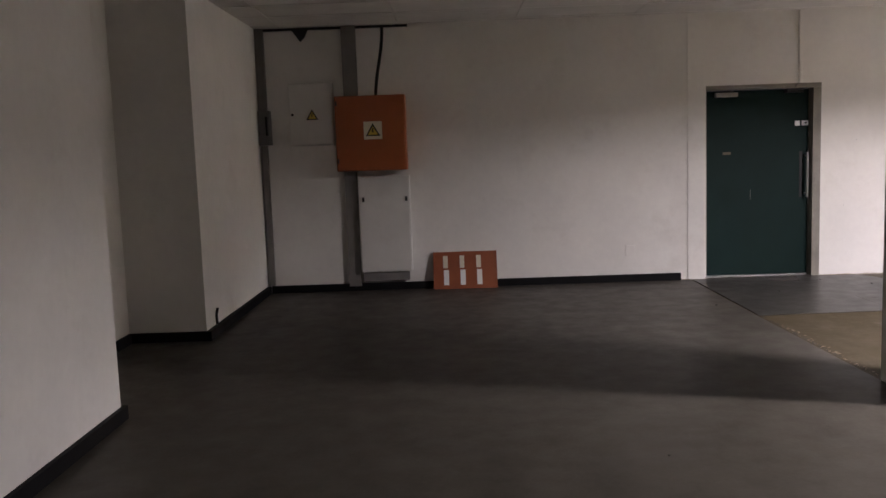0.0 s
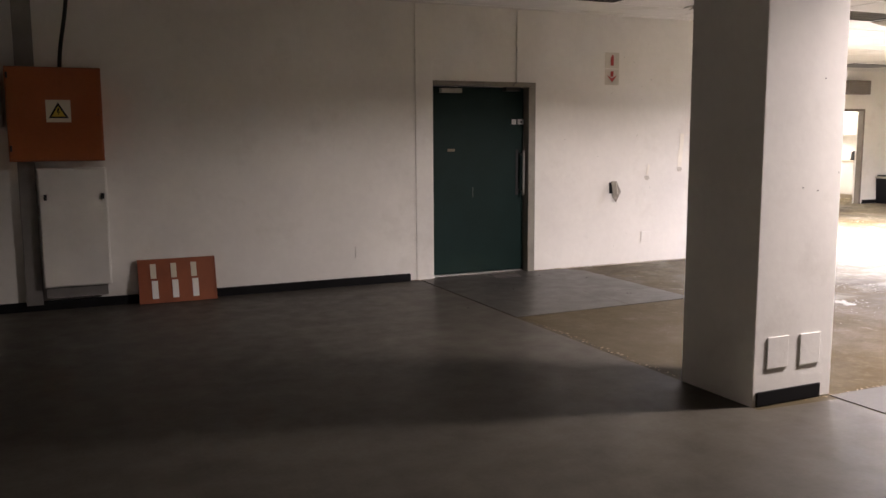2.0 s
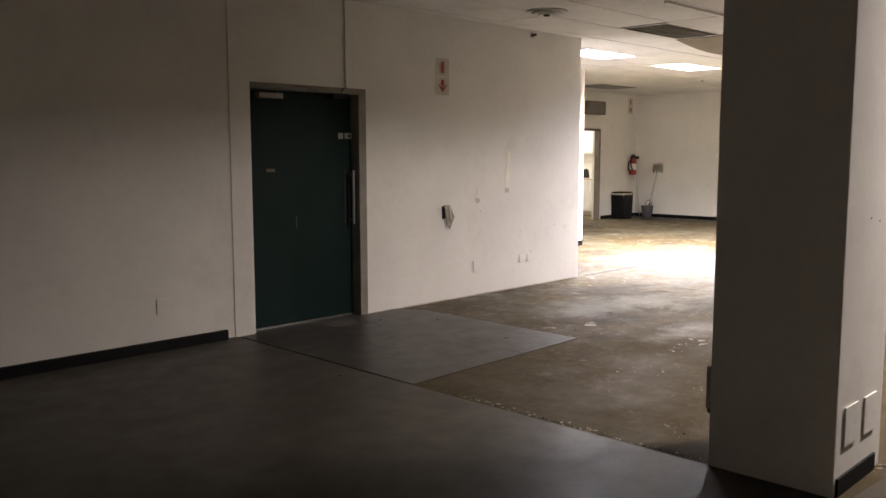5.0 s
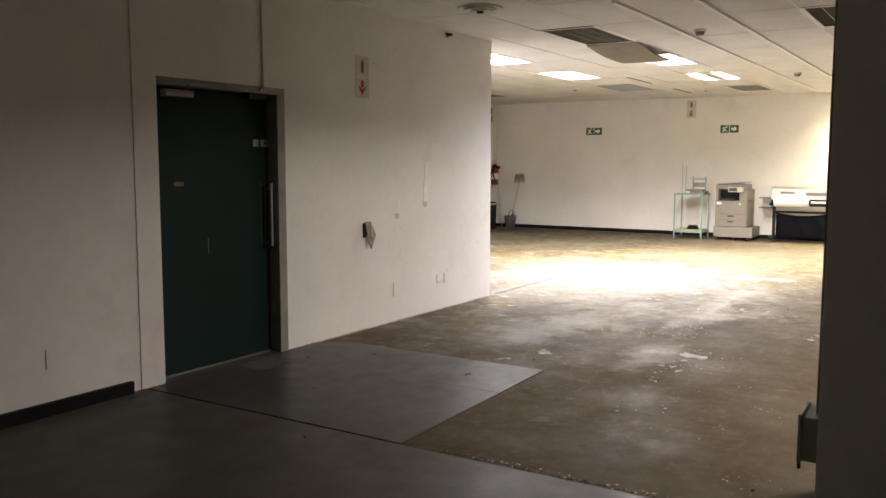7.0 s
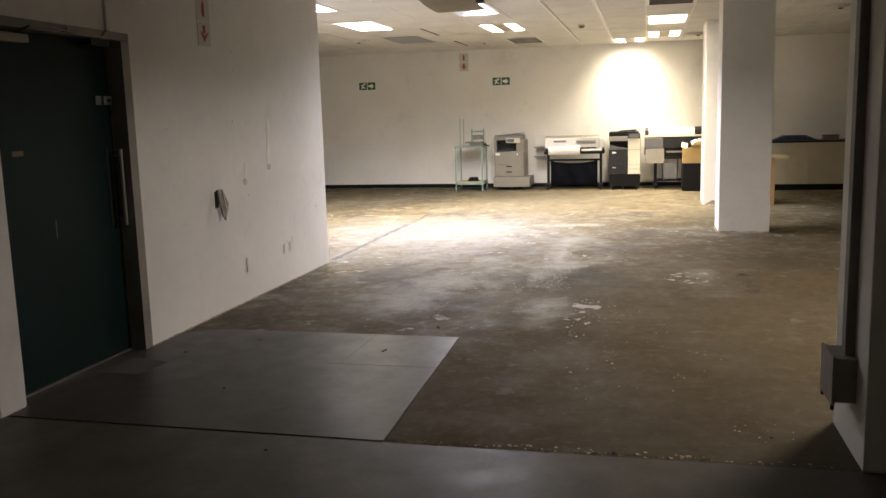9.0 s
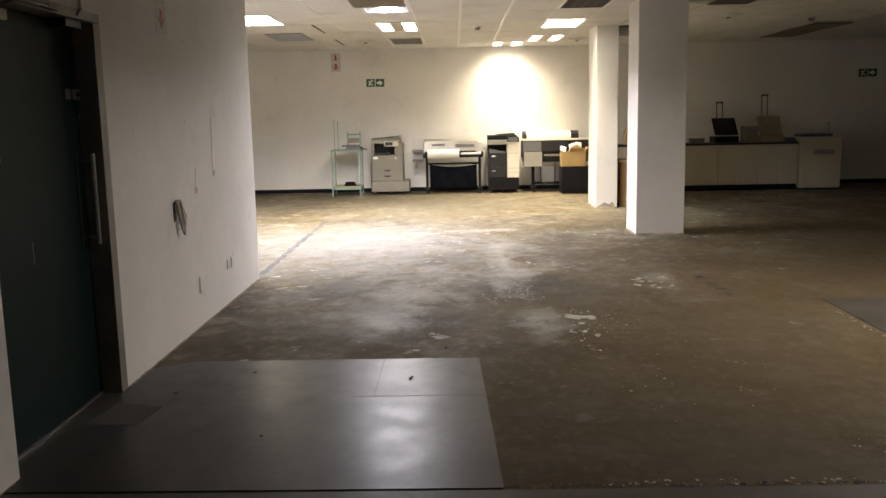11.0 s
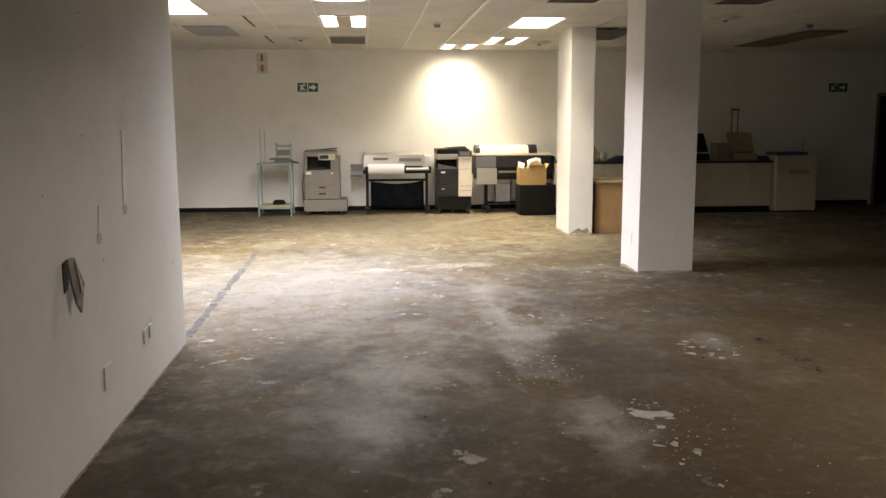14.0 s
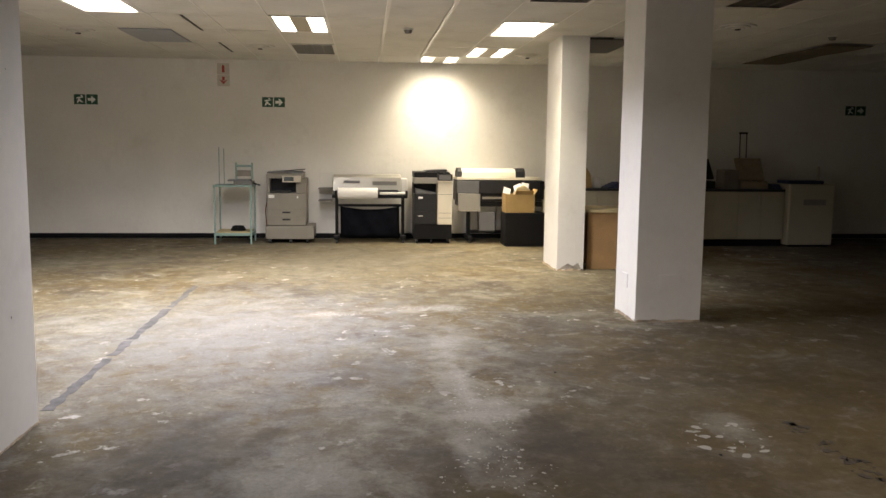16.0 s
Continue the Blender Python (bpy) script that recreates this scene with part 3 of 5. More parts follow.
def smoke_detector(x, y):
    t = thing("smoke_detector", (x, y, CH), "white round smoke detector under the ceiling", "smoke detector", "smoke detectors")
    part("base", cy((x, y, CH - 0.018), (x, y, CH - 0.001), 0.06, n=20), WHITEP, t)
    part("head", cy((x, y, CH - 0.055), (x, y, CH - 0.018), 0.035, 0.05, n=20), GREYM, t)


smoke_detector(12.85, 6.98)
smoke_detector(7.94, 7.07)
smoke_detector(12.6, 2.03)


# ---- skirting ----
def skirting(x0, x1, y0, y1, h=0.085):
    solid("baseboard", bx(x0, x1, y0, y1, 0.004, h, bev=0.003), SKIRT, "black skirting at the foot of the wall", "skirting")


skirting(-1.79, 2.685, YN - 0.035, YN)
skirting(-1.85, -1.795, 6.84, YN - 0.035)
skirting(-2.48, -1.85, 6.84, 6.87)
skirting(-2.48, -2.45, 4.78, 6.84)
skirting(-2.45, XW, 4.75, 4.78)
skirting(XW, XW + 0.03, YS, 4.78)
skirting(2.82, 3.30, 4.503, 4.515)
skirting(XE - 0.012, XE, 4.7, YF)
skirting(XE - 0.012, XE, -1.6, 0.05)
skirting(KX1 + 0.05, XE - 0.012, YF - 0.012, YF)
skirting(7.52, KX0 - 0.05, YF - 0.012, YF)
skirting(10.05, 10.63, 11.348, 11.36)


# ---- green door ----
def green_door():
    yl = YN + 0.11
    jl, jr = DX0 + 0.028, DX1 - 0.085
    bm = bmesh.new()
    box(bm, DX0, jl, YN + 0.07, YN + 0.17, 0.006, DH - 0.052)
    box(bm, jr, DX1, YN - 0.004, YN + 0.17, 0.006, DH - 0.052, bev=0.003)
    box(bm, DX0, DX1, YN - 0.004, YN + 0.17, DH - 0.05, DH, bev=0.003)
    d = solid("door_1", bm, DOORFRAME, "dark green painted door, shut, in a grey frame", "door")
    leaf = part("leaf", bx(jl + 0.003, jr - 0.006, yl, yl + 0.045, 0.024, DH - 0.056, bev=0.003), DOOR, d)
    hx = 4.072
    part("lock_edge", bx(jr - 0.0055, jr - 0.001, yl - 0.004, yl + 0.03, 0.03, 1.56), STEEL, d, "bright steel edge strip of the lock side")
    part("handle", cy((hx, yl - 0.07, 0.86), (hx, yl - 0.07, 1.35), 0.013), STEEL, leaf, "long steel pull handle")
    for z in (0.90, 1.31):
        part("handle_post", cy((hx, yl - 0.07, z), (hx, yl, z), 0.009), STEEL, leaf)
    part("handle_plate", bx(hx - 0.06, hx - 0.03, yl - 0.004, yl - 0.0005, 0.86, 1.36), DGREY, leaf)
    bm = bmesh.new()
    box(bm, hx - 0.115, hx - 0.06, yl - 0.008, yl - 0.0005, 1.635, 1.69, bev=0.003)
    box(bm, hx - 0.045, hx + 0.035, yl - 0.016, yl - 0.0005, 1.635, 1.69, bev=0.004)
    part("latch", bm, STEEL, leaf, "steel lock plates")
    part("latch_pin", cy((hx - 0.005, yl - 0.03, 1.6625), (hx - 0.005, yl - 0.0165, 1.6625), 0.011, n=10), DGREY, leaf)
    part("nameplate", bx(3.18, 3.265, yl - 0.003, yl - 0.0005, 1.347, 1.376), BROWNP, leaf, "small brass-coloured plate")
    part("scratch", bx(3.48, 3.484, yl - 0.001, yl - 0.0002, 0.85, 0.96), GREYM, leaf, "thin pale scratch")
    part("threshold", bx(jl, jr, YN + 0.10, YN + 0.16, 0.006, 0.02), STEEL, d, "worn metal threshold")
    part("door_closer", bx(DX0 + 0.12, DX0 + 0.36, yl - 0.065, yl - 0.001, 1.965, 2.012, bev=0.006), SILVER, d, "grey door closer body")
    bm = bmesh.new()
    chain(bm, [(DX0 + 0.30, yl - 0.05, 2.022), (DX0 + 0.20, yl - 0.20, 2.035), (DX0 + 0.60, YN - 0.03, 2.05)], 0.009)
    part("closer_arm", bm, GREYM, d)
    part("arm_bracket", bx(DX0 + 0.57, DX0 + 0.66, YN - 0.045, YN - 0.005, 2.038, 2.062, bev=0.003), GREYM, d)
    bm = bmesh.new()
    box(bm, jr - 0.27, jr - 0.09, YN + 0.02, yl - 0.002, 1.992, 2.033, bev=0.004)
    part("magnet_lock", bm, DGREY, d)
    bm = bmesh.new()
    chain(bm, [(jr - 0.2, YN + 0.018, 2.03), (jr - 0.19, YN - 0.012, 2.06), (jr - 0.14, YN - 0.012, DH + 0.01)], 0.006)
    part("lock_cable", bm, GREYM, d)


green_door()
solid("door_post", bx(2.765, 2.95, YN - 0.008, YN, 0.006, CH, bev=0.005), WALL, "white plaster strip beside the door", "trim")


# ---- switch boxes in the corner ----
def flat_prism(pts, y0, y1):
    bm = bmesh.new()
    prism(bm, pts, "y", y0, y1)
    return bm


def warning_sign(x, z, y, s, parent, back=True):
    if back:
        part("sign_plate", bx(x - s * 0.62, x + s * 0.62, y - 0.003, y, z - s * 0.6, z + s * 0.6), PALE, parent)
    y -= 0.003
    part("warning_triangle", flat_prism([(x - s * 0.5, z - s * 0.38), (x + s * 0.5, z - s * 0.38), (x, z + s * 0.48)], y - 0.002, y), BLACK, parent, "black warning triangle")
    part("triangle_field", flat_prism([(x - s * 0.34, z - s * 0.29), (x + s * 0.34, z - s * 0.29), (x, z + s * 0.29)], y - 0.004, y - 0.002), YELLOW, parent)
    part("bolt_mark", flat_prism([(x - s * 0.03, z + s * 0.15), (x + s * 0.07, z + s * 0.15), (x + s * 0.0, z - s * 0.03), (x + s * 0.08, z - s * 0.03), (x - s * 0.03, z - s * 0.25), (x - s * 0.0, z - s * 0.08), (x - s * 0.09, z - s * 0.08)], y - 0.006, y - 0.004), BLACK, parent)


def switch_box(x0, x1, z0, z1, depth, material, label):
    y = YN - depth
    t = thing("switch_box", ((x0 + x1) / 2, YN, z0), label, "electrical box", "switch boxes on the wall")
    part("body", bx(x0, x1, y, YN, z0, z1, bev=0.006), material, t)
    lid = part("door", bx(x0 + 0.012, x1 - 0.012, y - 0.016, y - 0.001, z0 + 0.012, z1 - 0.012, bev=0.004), material, t)
    return t, lid, y - 0.016


t, lid, y = switch_box(-1.49, -1.02, 1.60, 2.26, 0.10, WHITEP, "white enamelled electrical box with a warning triangle")
warning_sign(-1.24, 1.92, y, 0.13, lid, False)
part("lock", cy((-1.45, y - 0.014, 1.93), (-1.45, y, 1.93), 0.014), DGREY, lid)
t, lid, y = switch_box(-0.985, -0.245, 1.315, 2.10, 0.24, ORANGE, "orange brown enamelled electrical box with a warning sign")
warning_sign(-0.59, 1.735, y, 0.155, lid)
for z in (1.40, 2.0):
    part("hinge", cy((-0.965, y - 0.008, z), (-0.965, y - 0.008, z + 0.05), 0.009), DGREY, t)
part("lock", cy((-0.285, y - 0.014, 1.71), (-0.285, y, 1.71), 0.013), RUST, lid)
t, lid, y = switch_box(-0.79, -0.235, 0.215, 1.25, 0.12, WHITEP, "tall white enamelled electrical cabinet on the wall")
for x in (-0.735, -0.275):
    part("latch", bx(x - 0.012, x + 0.012, y - 0.02, y, 0.98, 1.03, bev=0.003), DGREY, lid)
part("vent_strip", bx(-0.77, -0.27, YN - 0.09, YN, 0.12, 0.21), GREYM, t, "grey cable entry strip")
t, lid, y = switch_box(-1.825, -1.70, 1.62, 1.985, 0.10, GREYM, "dark grey switch box in the corner")
part("lever", bx(-1.735, -1.715, y - 0.05, y, 1.72, 1.92, bev=0.004), BLACK, t, "black switch lever")


def conduit(name, bm, material, label, smooth=False):
    solid(name, bm, material, label, "cable duct", "thing", "cable ducts", smooth)


conduit("cable_duct", bx(-0.905, -0.755, YN - 0.07, YN, 2.10, CH - 0.004, bev=0.004), GREYM, "dark grey cable duct above the orange box")
conduit("cable_duct", bx(-0.935, -0.80, YN - 0.06, YN, 0.06, 1.31, bev=0.004), GREYM, "grey cable duct down the wall")
conduit("cable_duct", bx(-1.825, -1.735, YN - 0.06, YN, 1.99, CH - 0.004, bev=0.004), GREYM, "dark grey cable duct in the corner")
conduit("cable_duct", bx(-1.815, -1.75, YN - 0.05, YN, 0.09, 1.615, bev=0.004), GREYM, "grey cable duct down the corner")
conduit("cable_duct", bx(-1.76, -0.2, YN - 0.03, YN, CH - 0.03, CH - 0.006), DGREY, "dark cable duct along the ceiling line")
bm = bmesh.new()
chain(bm, [(-0.47 - 0.09 * math.sin(f * 1.5) ** 2 if f else -0.47, YN - 0.03 - 0.05 * f, CH - 0.03 - 0.73 * f) for f in [k / 10 for k in range(11)]], 0.017, 10)
solid("power_cable", bm, BLACK, "black cable hanging into the orange box", "cable", "thing", smooth=True)
bm = bmesh.new()
prism(bm, [(-1.43, CH - 0.03), (-1.26, CH - 0.03), (-1.30, CH - 0.11), (-1.345, CH - 0.15), (-1.38, CH - 0.10)], "y", YN - 0.03, YN)
solid("cable_bundle", bm, DGREY, "dark cable bundle poking out under the ceiling", "cable", "thing")
conduit("cable_duct", bx(3.95, 3.985, YN - 0.018, YN, DH + 0.002, CH - 0.004, bev=0.003), WALL, "white cable duct above the green door")

# leaning board
t = thing("leaning_board", (0.33, YN - 0.1, 0.005), "rust brown board with white strips leaning on the wall", "board")
lean = 0.10


def slope_box(x0, x1, z0, z1, d0, d1):
    bm = bmesh.new()
    def yy(z):
        return YN - 0.018 - lean * (1 - z / 0.40)
    prism(bm, [(yy(z0) - d0, z0), (yy(z1) - d0, z1), (yy(z1) - d1, z1), (yy(z0) - d1, z0)], "x", x0, x1)
    return bm


part("panel", slope_box(-0.01, 0.675, 0.008, 0.40, 0.0, 0.022), RUST, t)
for x in (0.0 + 0.10, 0.28, 0.46):
    part("strip", slope_box(x, x + 0.055, 0.05, 0.21, 0.023, 0.027), PAPER, t)
    part("strip", slope_box(x - 0.005, x + 0.045, 0.23, 0.36, 0.023, 0.027), PALE, t)
for x in (-0.013, 0.665):
    part("edge_strip", slope_box(x, x + 0.013, 0.008, 0.402, -0.002, 0.028), RUST, t)


# ---- wall plates, marks ----
def plate_y(x, z, w, h, y=YN, label="white blank socket plate", material=None, out=-1):
    t = thing("wall_plate", (x, y, z - h / 2), label, "wall plate", "wall plates")
    part("plate", bx(x - w / 2, x + w / 2, min(y, y + out * 0.008), max(y, y + out * 0.008), z - h / 2, z + h / 2, bev=0.003), material or WALL, t)
    for s in (-0.3, 0.3):
        part("screw", cy((x + s * w, y + out * 0.008, z), (x + s * w, y + out * 0.009, z), 0.004, n=8), WHITEP, t)


plate_y(5.722, 0.315, 0.13, 0.12)
plate_y(2.14, 0.345, 0.10, 0.12)
plate_y(6.46, 0.335, 0.07, 0.08)
plate_y(6.59, 0.335, 0.07, 0.08)
plate_y(2.965, 0.30, 0.155, 0.18, 4.515)
plate_y(3.21, 0.297, 0.155, 0.18, 4.515)

plate_y(10.345, 0.332, 0.15, 0.125, 5.12, out=1)


def plate_x(x, y, z, w, h, label="white blank socket plate"):
    t = thing("wall_plate", (x, y, z - h / 2), label, "wall plate", "wall plates")
    part("plate", bx(x - 0.006, x, y - w / 2, y + w / 2, z - h / 2, z + h / 2, bev=0.003), WALL, t)


plate_x(10.04, 4.828, 0.352, 0.185, 0.135)
plate_x(XE, 12.3, 0.32, 0.12, 0.12)
plate_x(XE, 11.9, 0.32, 0.10, 0.12)
# filled chases in the plaster, with a scuff at the foot of each
FILLER = mat("cream_filler", (0.85, 0.82, 0.74), 0.6, var=0.08, scale=14, bump=0.2, bump_scale=30)
SCUFF = mat("grey_plaster_scuff", (0.60, 0.57, 0.51), 0.9, var=0.4, scale=16, bump=0.3, bump_scale=40)
for x0, x1, x2, x3, z0, z1, d in ((6.16, 6.235, 6.26, 6.20, 1.135, 1.53, 0.004), (5.70, 5.735, 5.765, 5.74, 1.04, 1.17, 0.004)):
    bm = bmesh.new()
    zm = z0 + 0.45 * (z1 - z0)
    prism(bm, [(x0 + 0.012, z0), (x1 - 0.006, z0 + 0.004), (x1 + 0.012, zm), (x2, z1 - 0.006), (x3, z1), (x3 - 0.004, zm + 0.07), (x0 + 0.02, zm)], "y", YN - d, YN)
    solid("filled_chase", bm, FILLER, "cream filler standing proud in a plaster chase", "plaster repair", "thing", "filled chases")
    bm = bmesh.new()
    xm = (x0 + x1) / 2
    prism(bm, [(xm - 0.03, z0 - 0.008), (xm + 0.03, z0 - 0.004), (xm + 0.045, z0 - 0.035), (xm + 0.02, z0 - 0.06), (xm - 0.02, z0 - 0.055)], "y", YN - 0.0015, YN)
    solid("plaster_scuff", bm, SCUFF, "grey scuff in the plaster under a filled chase", "wall damage", "thing", "plaster scuffs")
for x, z, s in ((6.63, 0.385, 0.02),):
    bm = bmesh.new()
    prism(bm, [(x - s, z + s), (x - s * 0.2, z + s * 1.6), (x + s, z + s * 0.7), (x + s * 0.8, z - s * 0.7), (x - s * 0.1, z - s * 1.3)], "y", YN - 0.002, YN)
    solid("plaster_chip", bm, WHITEP, "loose chip of plaster on the wall", "plaster", "thing", "plaster chips")

t = thing("wall_bracket", (6.61, YN, 2.78), "small dark metal bracket on the white wall below the ceiling", "bracket")
part("plate", bx(6.585, 6.635, YN - 0.006, YN, 2.775, 2.825, bev=0.002), GREYM, t)
part("stub", cy((6.61, YN - 0.06, 2.80), (6.61, YN - 0.006, 2.80), 0.014), DGREY, t)

# broken opening with hanging flap
t = thing("broken_wall_box", (5.235, YN, 0.75), "broken wall box with a torn grey flap hanging out", "wall damage")
bm = bmesh.new()
prism(bm, [(5.185, 0.97), (5.255, 0.98), (5.26, 0.90), (5.235, 0.845), (5.19, 0.84)], "y", YN - 0.004, YN - 0.001)
part("hole", bm, BLACK, t)
bm = bmesh.new()
prism(bm, [(5.21, 0.985), (5.275, 0.985), (5.325, 0.86), (5.295, 0.815), (5.255, 0.742), (5.225, 0.79), (5.218, 0.88)], "y", YN - 0.018, YN - 0.008)
for v in bm.verts:
    v.co.y -= 0.12 * (0.985 - v.co.z) + 0.12 * (v.co.x - 5.21)
part("flap", bm, PLASTER, t)
bm = bmesh.new()
prism(bm, [(5.262, 0.97), (5.272, 0.968), (5.285, 0.84), (5.268, 0.83)], "y", YN - 0.026, YN - 0.0185)
for v in bm.verts:
    v.co.y -= 0.12 * (0.985 - v.co.z) + 0.12 * (v.co.x - 5.21)
part("flap_fold", bm, SIGNW, t, "pale torn fold of the flap")


# ---- signs ----
def sign_on(axis, at, out):
    """Maps sign coordinates (along, up, off the wall) into the world."""
    def f(a0, a1, z0, z1, d0, d1):
        lo, hi = sorted((at + out * d0, at + out * d1))
        return (a0, a1, lo, hi, z0, z1) if axis == "y" else (lo, hi, a0, a1, z0, z1)
    return f


def extinguisher_sign(axis, at, out, a, z0, z1):
    f = sign_on(axis, at, out)
    loc = (a, at, z0) if axis == "y" else (at, a, z0)
    t = thing("fire_sign", loc, "white sign with a red extinguisher mark and red arrow", "sign", "fire extinguisher signs")
    h, w = z1 - z0, 0.095
    part("plate", bx(*f(a - w, a + w, z0, z0 + h * 0.49, 0, 0.004)), SIGNW, t)
    part("plate", bx(*f(a - w, a + w, z0 + h * 0.51, z1, 0, 0.004)), SIGNW, t)
    part("red_mark", bx(*f(a - 0.02, a + 0.02, z0 + h * 0.60, z0 + h * 0.86, 0.004, 0.006), bev=0.0008), RED, t)
    part("red_mark", bx(*f(a - 0.008, a + 0.016, z0 + h * 0.86, z0 + h * 0.92, 0.004, 0.006)), RED, t)
    bm = bmesh.new()
    box(bm, *f(a - 0.02, a + 0.02, z0 + h * 0.25, z0 + h * 0.42, 0.004, 0.006))
    zc = z0 + h * 0.08
    lo, hi = sorted((at + out * 0.0045, at + out * 0.0065))
    prism(bm, [(a - 0.065, zc + h * 0.22), (a, zc + h * 0.13), (a + 0.065, zc + h * 0.22), (a, zc)], axis, lo, hi)
    part("red_arrow", bm, RED, t)


def exit_sign(a, z, w=0.36, h=0.155):
    f = sign_on("x", XE, -1)
    t = thing("exit_sign", (XE, a, z - h / 2), "dark green emergency exit sign with white marks", "sign", "emergency exit signs")
    part("plate", bx(*f(a + 0.008, a + w / 2, z - h / 2, z + h / 2, 0, 0.005)), GREEN, t)
    part("plate", bx(*f(a - w / 2, a - 0.008, z - h / 2, z + h / 2, 0, 0.005)), GREEN, t)
    lo, hi = XE - 0.0075, XE - 0.005
    c = a + w / 4
    bm = bmesh.new()
    for p in ([(c + 0.05, z - 0.055), (c + 0.03, z - 0.06), (c - 0.005, z + 0.01), (c + 0.02, z + 0.02)], [(c - 0.0, z + 0.0), (c - 0.05, z - 0.04), (c - 0.04, z - 0.055), (c + 0.02, z - 0.02)],
              [(c + 0.05, z + 0.01), (c - 0.055, z + 0.03), (c - 0.05, z + 0.045), (c + 0.05, z + 0.03)], [(c - 0.035, z + 0.048), (c - 0.01, z + 0.048), (c - 0.01, z + 0.068), (c - 0.035, z + 0.068)]):
        prism(bm, p, "x", lo, hi)
    part("exit_mark", bm, PAPER, t)
    c = a - w / 4
    bm = bmesh.new()
    prism(bm, [(c - 0.06, z), (c + 0.005, z + 0.06), (c + 0.005, z + 0.022), (c + 0.06, z + 0.022), (c + 0.06, z - 0.022), (c + 0.005, z - 0.022), (c + 0.005, z - 0.06)], "x", lo, hi)
    part("exit_arrow", bm, PAPER, t)


extinguisher_sign("y", YN, -1, 5.195, 2.08, 2.442)
extinguisher_sign("x", XE, -1, 9.705, 2.43, 2.79)
extinguisher_sign("y", YF, -1, 16.61, 2.42, 2.78)
for a in (11.83, 8.925, -0.875):
    exit_sign(a, 2.193)


# ---- column fittings ----
t = thing("junction_box", (3.08, 5.10, 0.235), "grey metal junction box on the column with a duct above", "electrical box")
part("body", bx(2.96, 3.19, 5.10, 5.185, 0.24, 0.435, bev=0.004), PLATEGREY, t)
part("lid", bx(2.95, 3.20, 5.186, 5.20, 0.23, 0.445, bev=0.002), PLATEGREY, t)
for x in (2.97, 3.18):
    part("foot_screw", cy((x, 5.192, 0.205), (x, 5.192, 0.2295), 0.008, n=8), DGREY, t)
part("duct", bx(3.02, 3.09, 5.10, 5.14, 0.436, CH - 0.004, bev=0.003), GREYM, t)


# ---- machines along the east wall ----
def caster(x, y, parent, r=0.03):
    w = part("caster", cy((x, y - 0.012, r), (x, y + 0.012, r), r), DGREY, parent, "small black caster wheel")
    part("fork", bx(x - 0.012, x + 0.012, y - 0.018, y + 0.018, r, r * 2.3), GREYM, w)


def steel_trolley():
    t = thing("steel_trolley", (16.3, 9.45, 0), "pale green steel trolley with a wooden bottom shelf", "trolley")
    x0, x1, y0, y1 = 16.05, 16.55, 9.2, 9.74
    for x in (x0, x1):
        for y in (y0, y1):
            bm = bmesh.new()
            box(bm, x - 0.013, x + 0.013, y - 0.013, y + 0.013, 0, 0.871, bev=0.003)
            part("leg", bm, TEAL, t)
    bm = bmesh.new()
    box(bm, x0 - 0.02, x1 + 0.02, y0 - 0.02, y1 + 0.02, 0.872, 0.90, bev=0.004)
    part("top_shelf", bm, TEAL, t)
    bm = bmesh.new()
    for y in (y0, y1):
        box(bm, x0 + 0.018, x1 - 0.018, y - 0.012, y + 0.012, 0.13, 0.17)
    for x in (x0, x1):
        box(bm, x - 0.012, x + 0.012, y0 + 0.018, y1 - 0.018, 0.13, 0.17)
    part("bottom_rail", bm, TEAL, t)
    part("bottom_shelf", bx(x0 + 0.013, x1 - 0.013, y0 + 0.013, y1 - 0.013, 0.171, 0.19), WOODPALE, t, "pale chipboard shelf")
    for y in (9.735, 9.66):
        part("rod", cy((16.5, y, 0.90), (16.56, y + 0.01, 1.47 if y > 9.7 else 1.45), 0.006, n=8), TEAL, t, "thin upright rod")
    g = thing("cable_coil", (16.25, 9.42, 0.19), "dark coil of cable on the trolley shelf", "cable")
    bm = bmesh.new()
    for k in range(4):
        pts = [(16.25 + (0.085 - 0.008 * k) * math.cos(a), 9.42 + (0.11 - 0.01 * k) * math.sin(a), 0.203 + 0.018 * k) for a in [2 * math.pi * i / 14 for i in range(15)]]
        chain(bm, pts, 0.011, 6)
    part("coil", bm, BLACK, g)
    d = thing("small_press", (16.28, 9.33, 0.90), "small bench press with a brown platen on the trolley", "machine")
    part("base", bx(16.15, 16.5, 9.19, 9.47, 0.90, 0.955, bev=0.008), GREYM, d)
    part("base_tray", bx(16.12, 16.4, 9.22, 9.55, 0.956, 0.985, bev=0.006), GREYP, d)
    for y in (9.20, 9.44):
        part("upright", bx(16.25, 16.29, y - 0.014, y + 0.014, 0.986, 1.24, bev=0.003), TEAL, d)
    part("crossbar", bx(16.255, 16.285, 9.215, 9.425, 1.17, 1.205), TEAL, d)
    part("platen", bx(16.2, 16.34, 9.218, 9.422, 1.03, 1.12, bev=0.004), FRAME, d, "brown pressing block")
    part("lever", cy((16.27, 9.2, 0.93), (16.15, 9.07, 0.90), 0.012), DGREY, d)


steel_trolley()


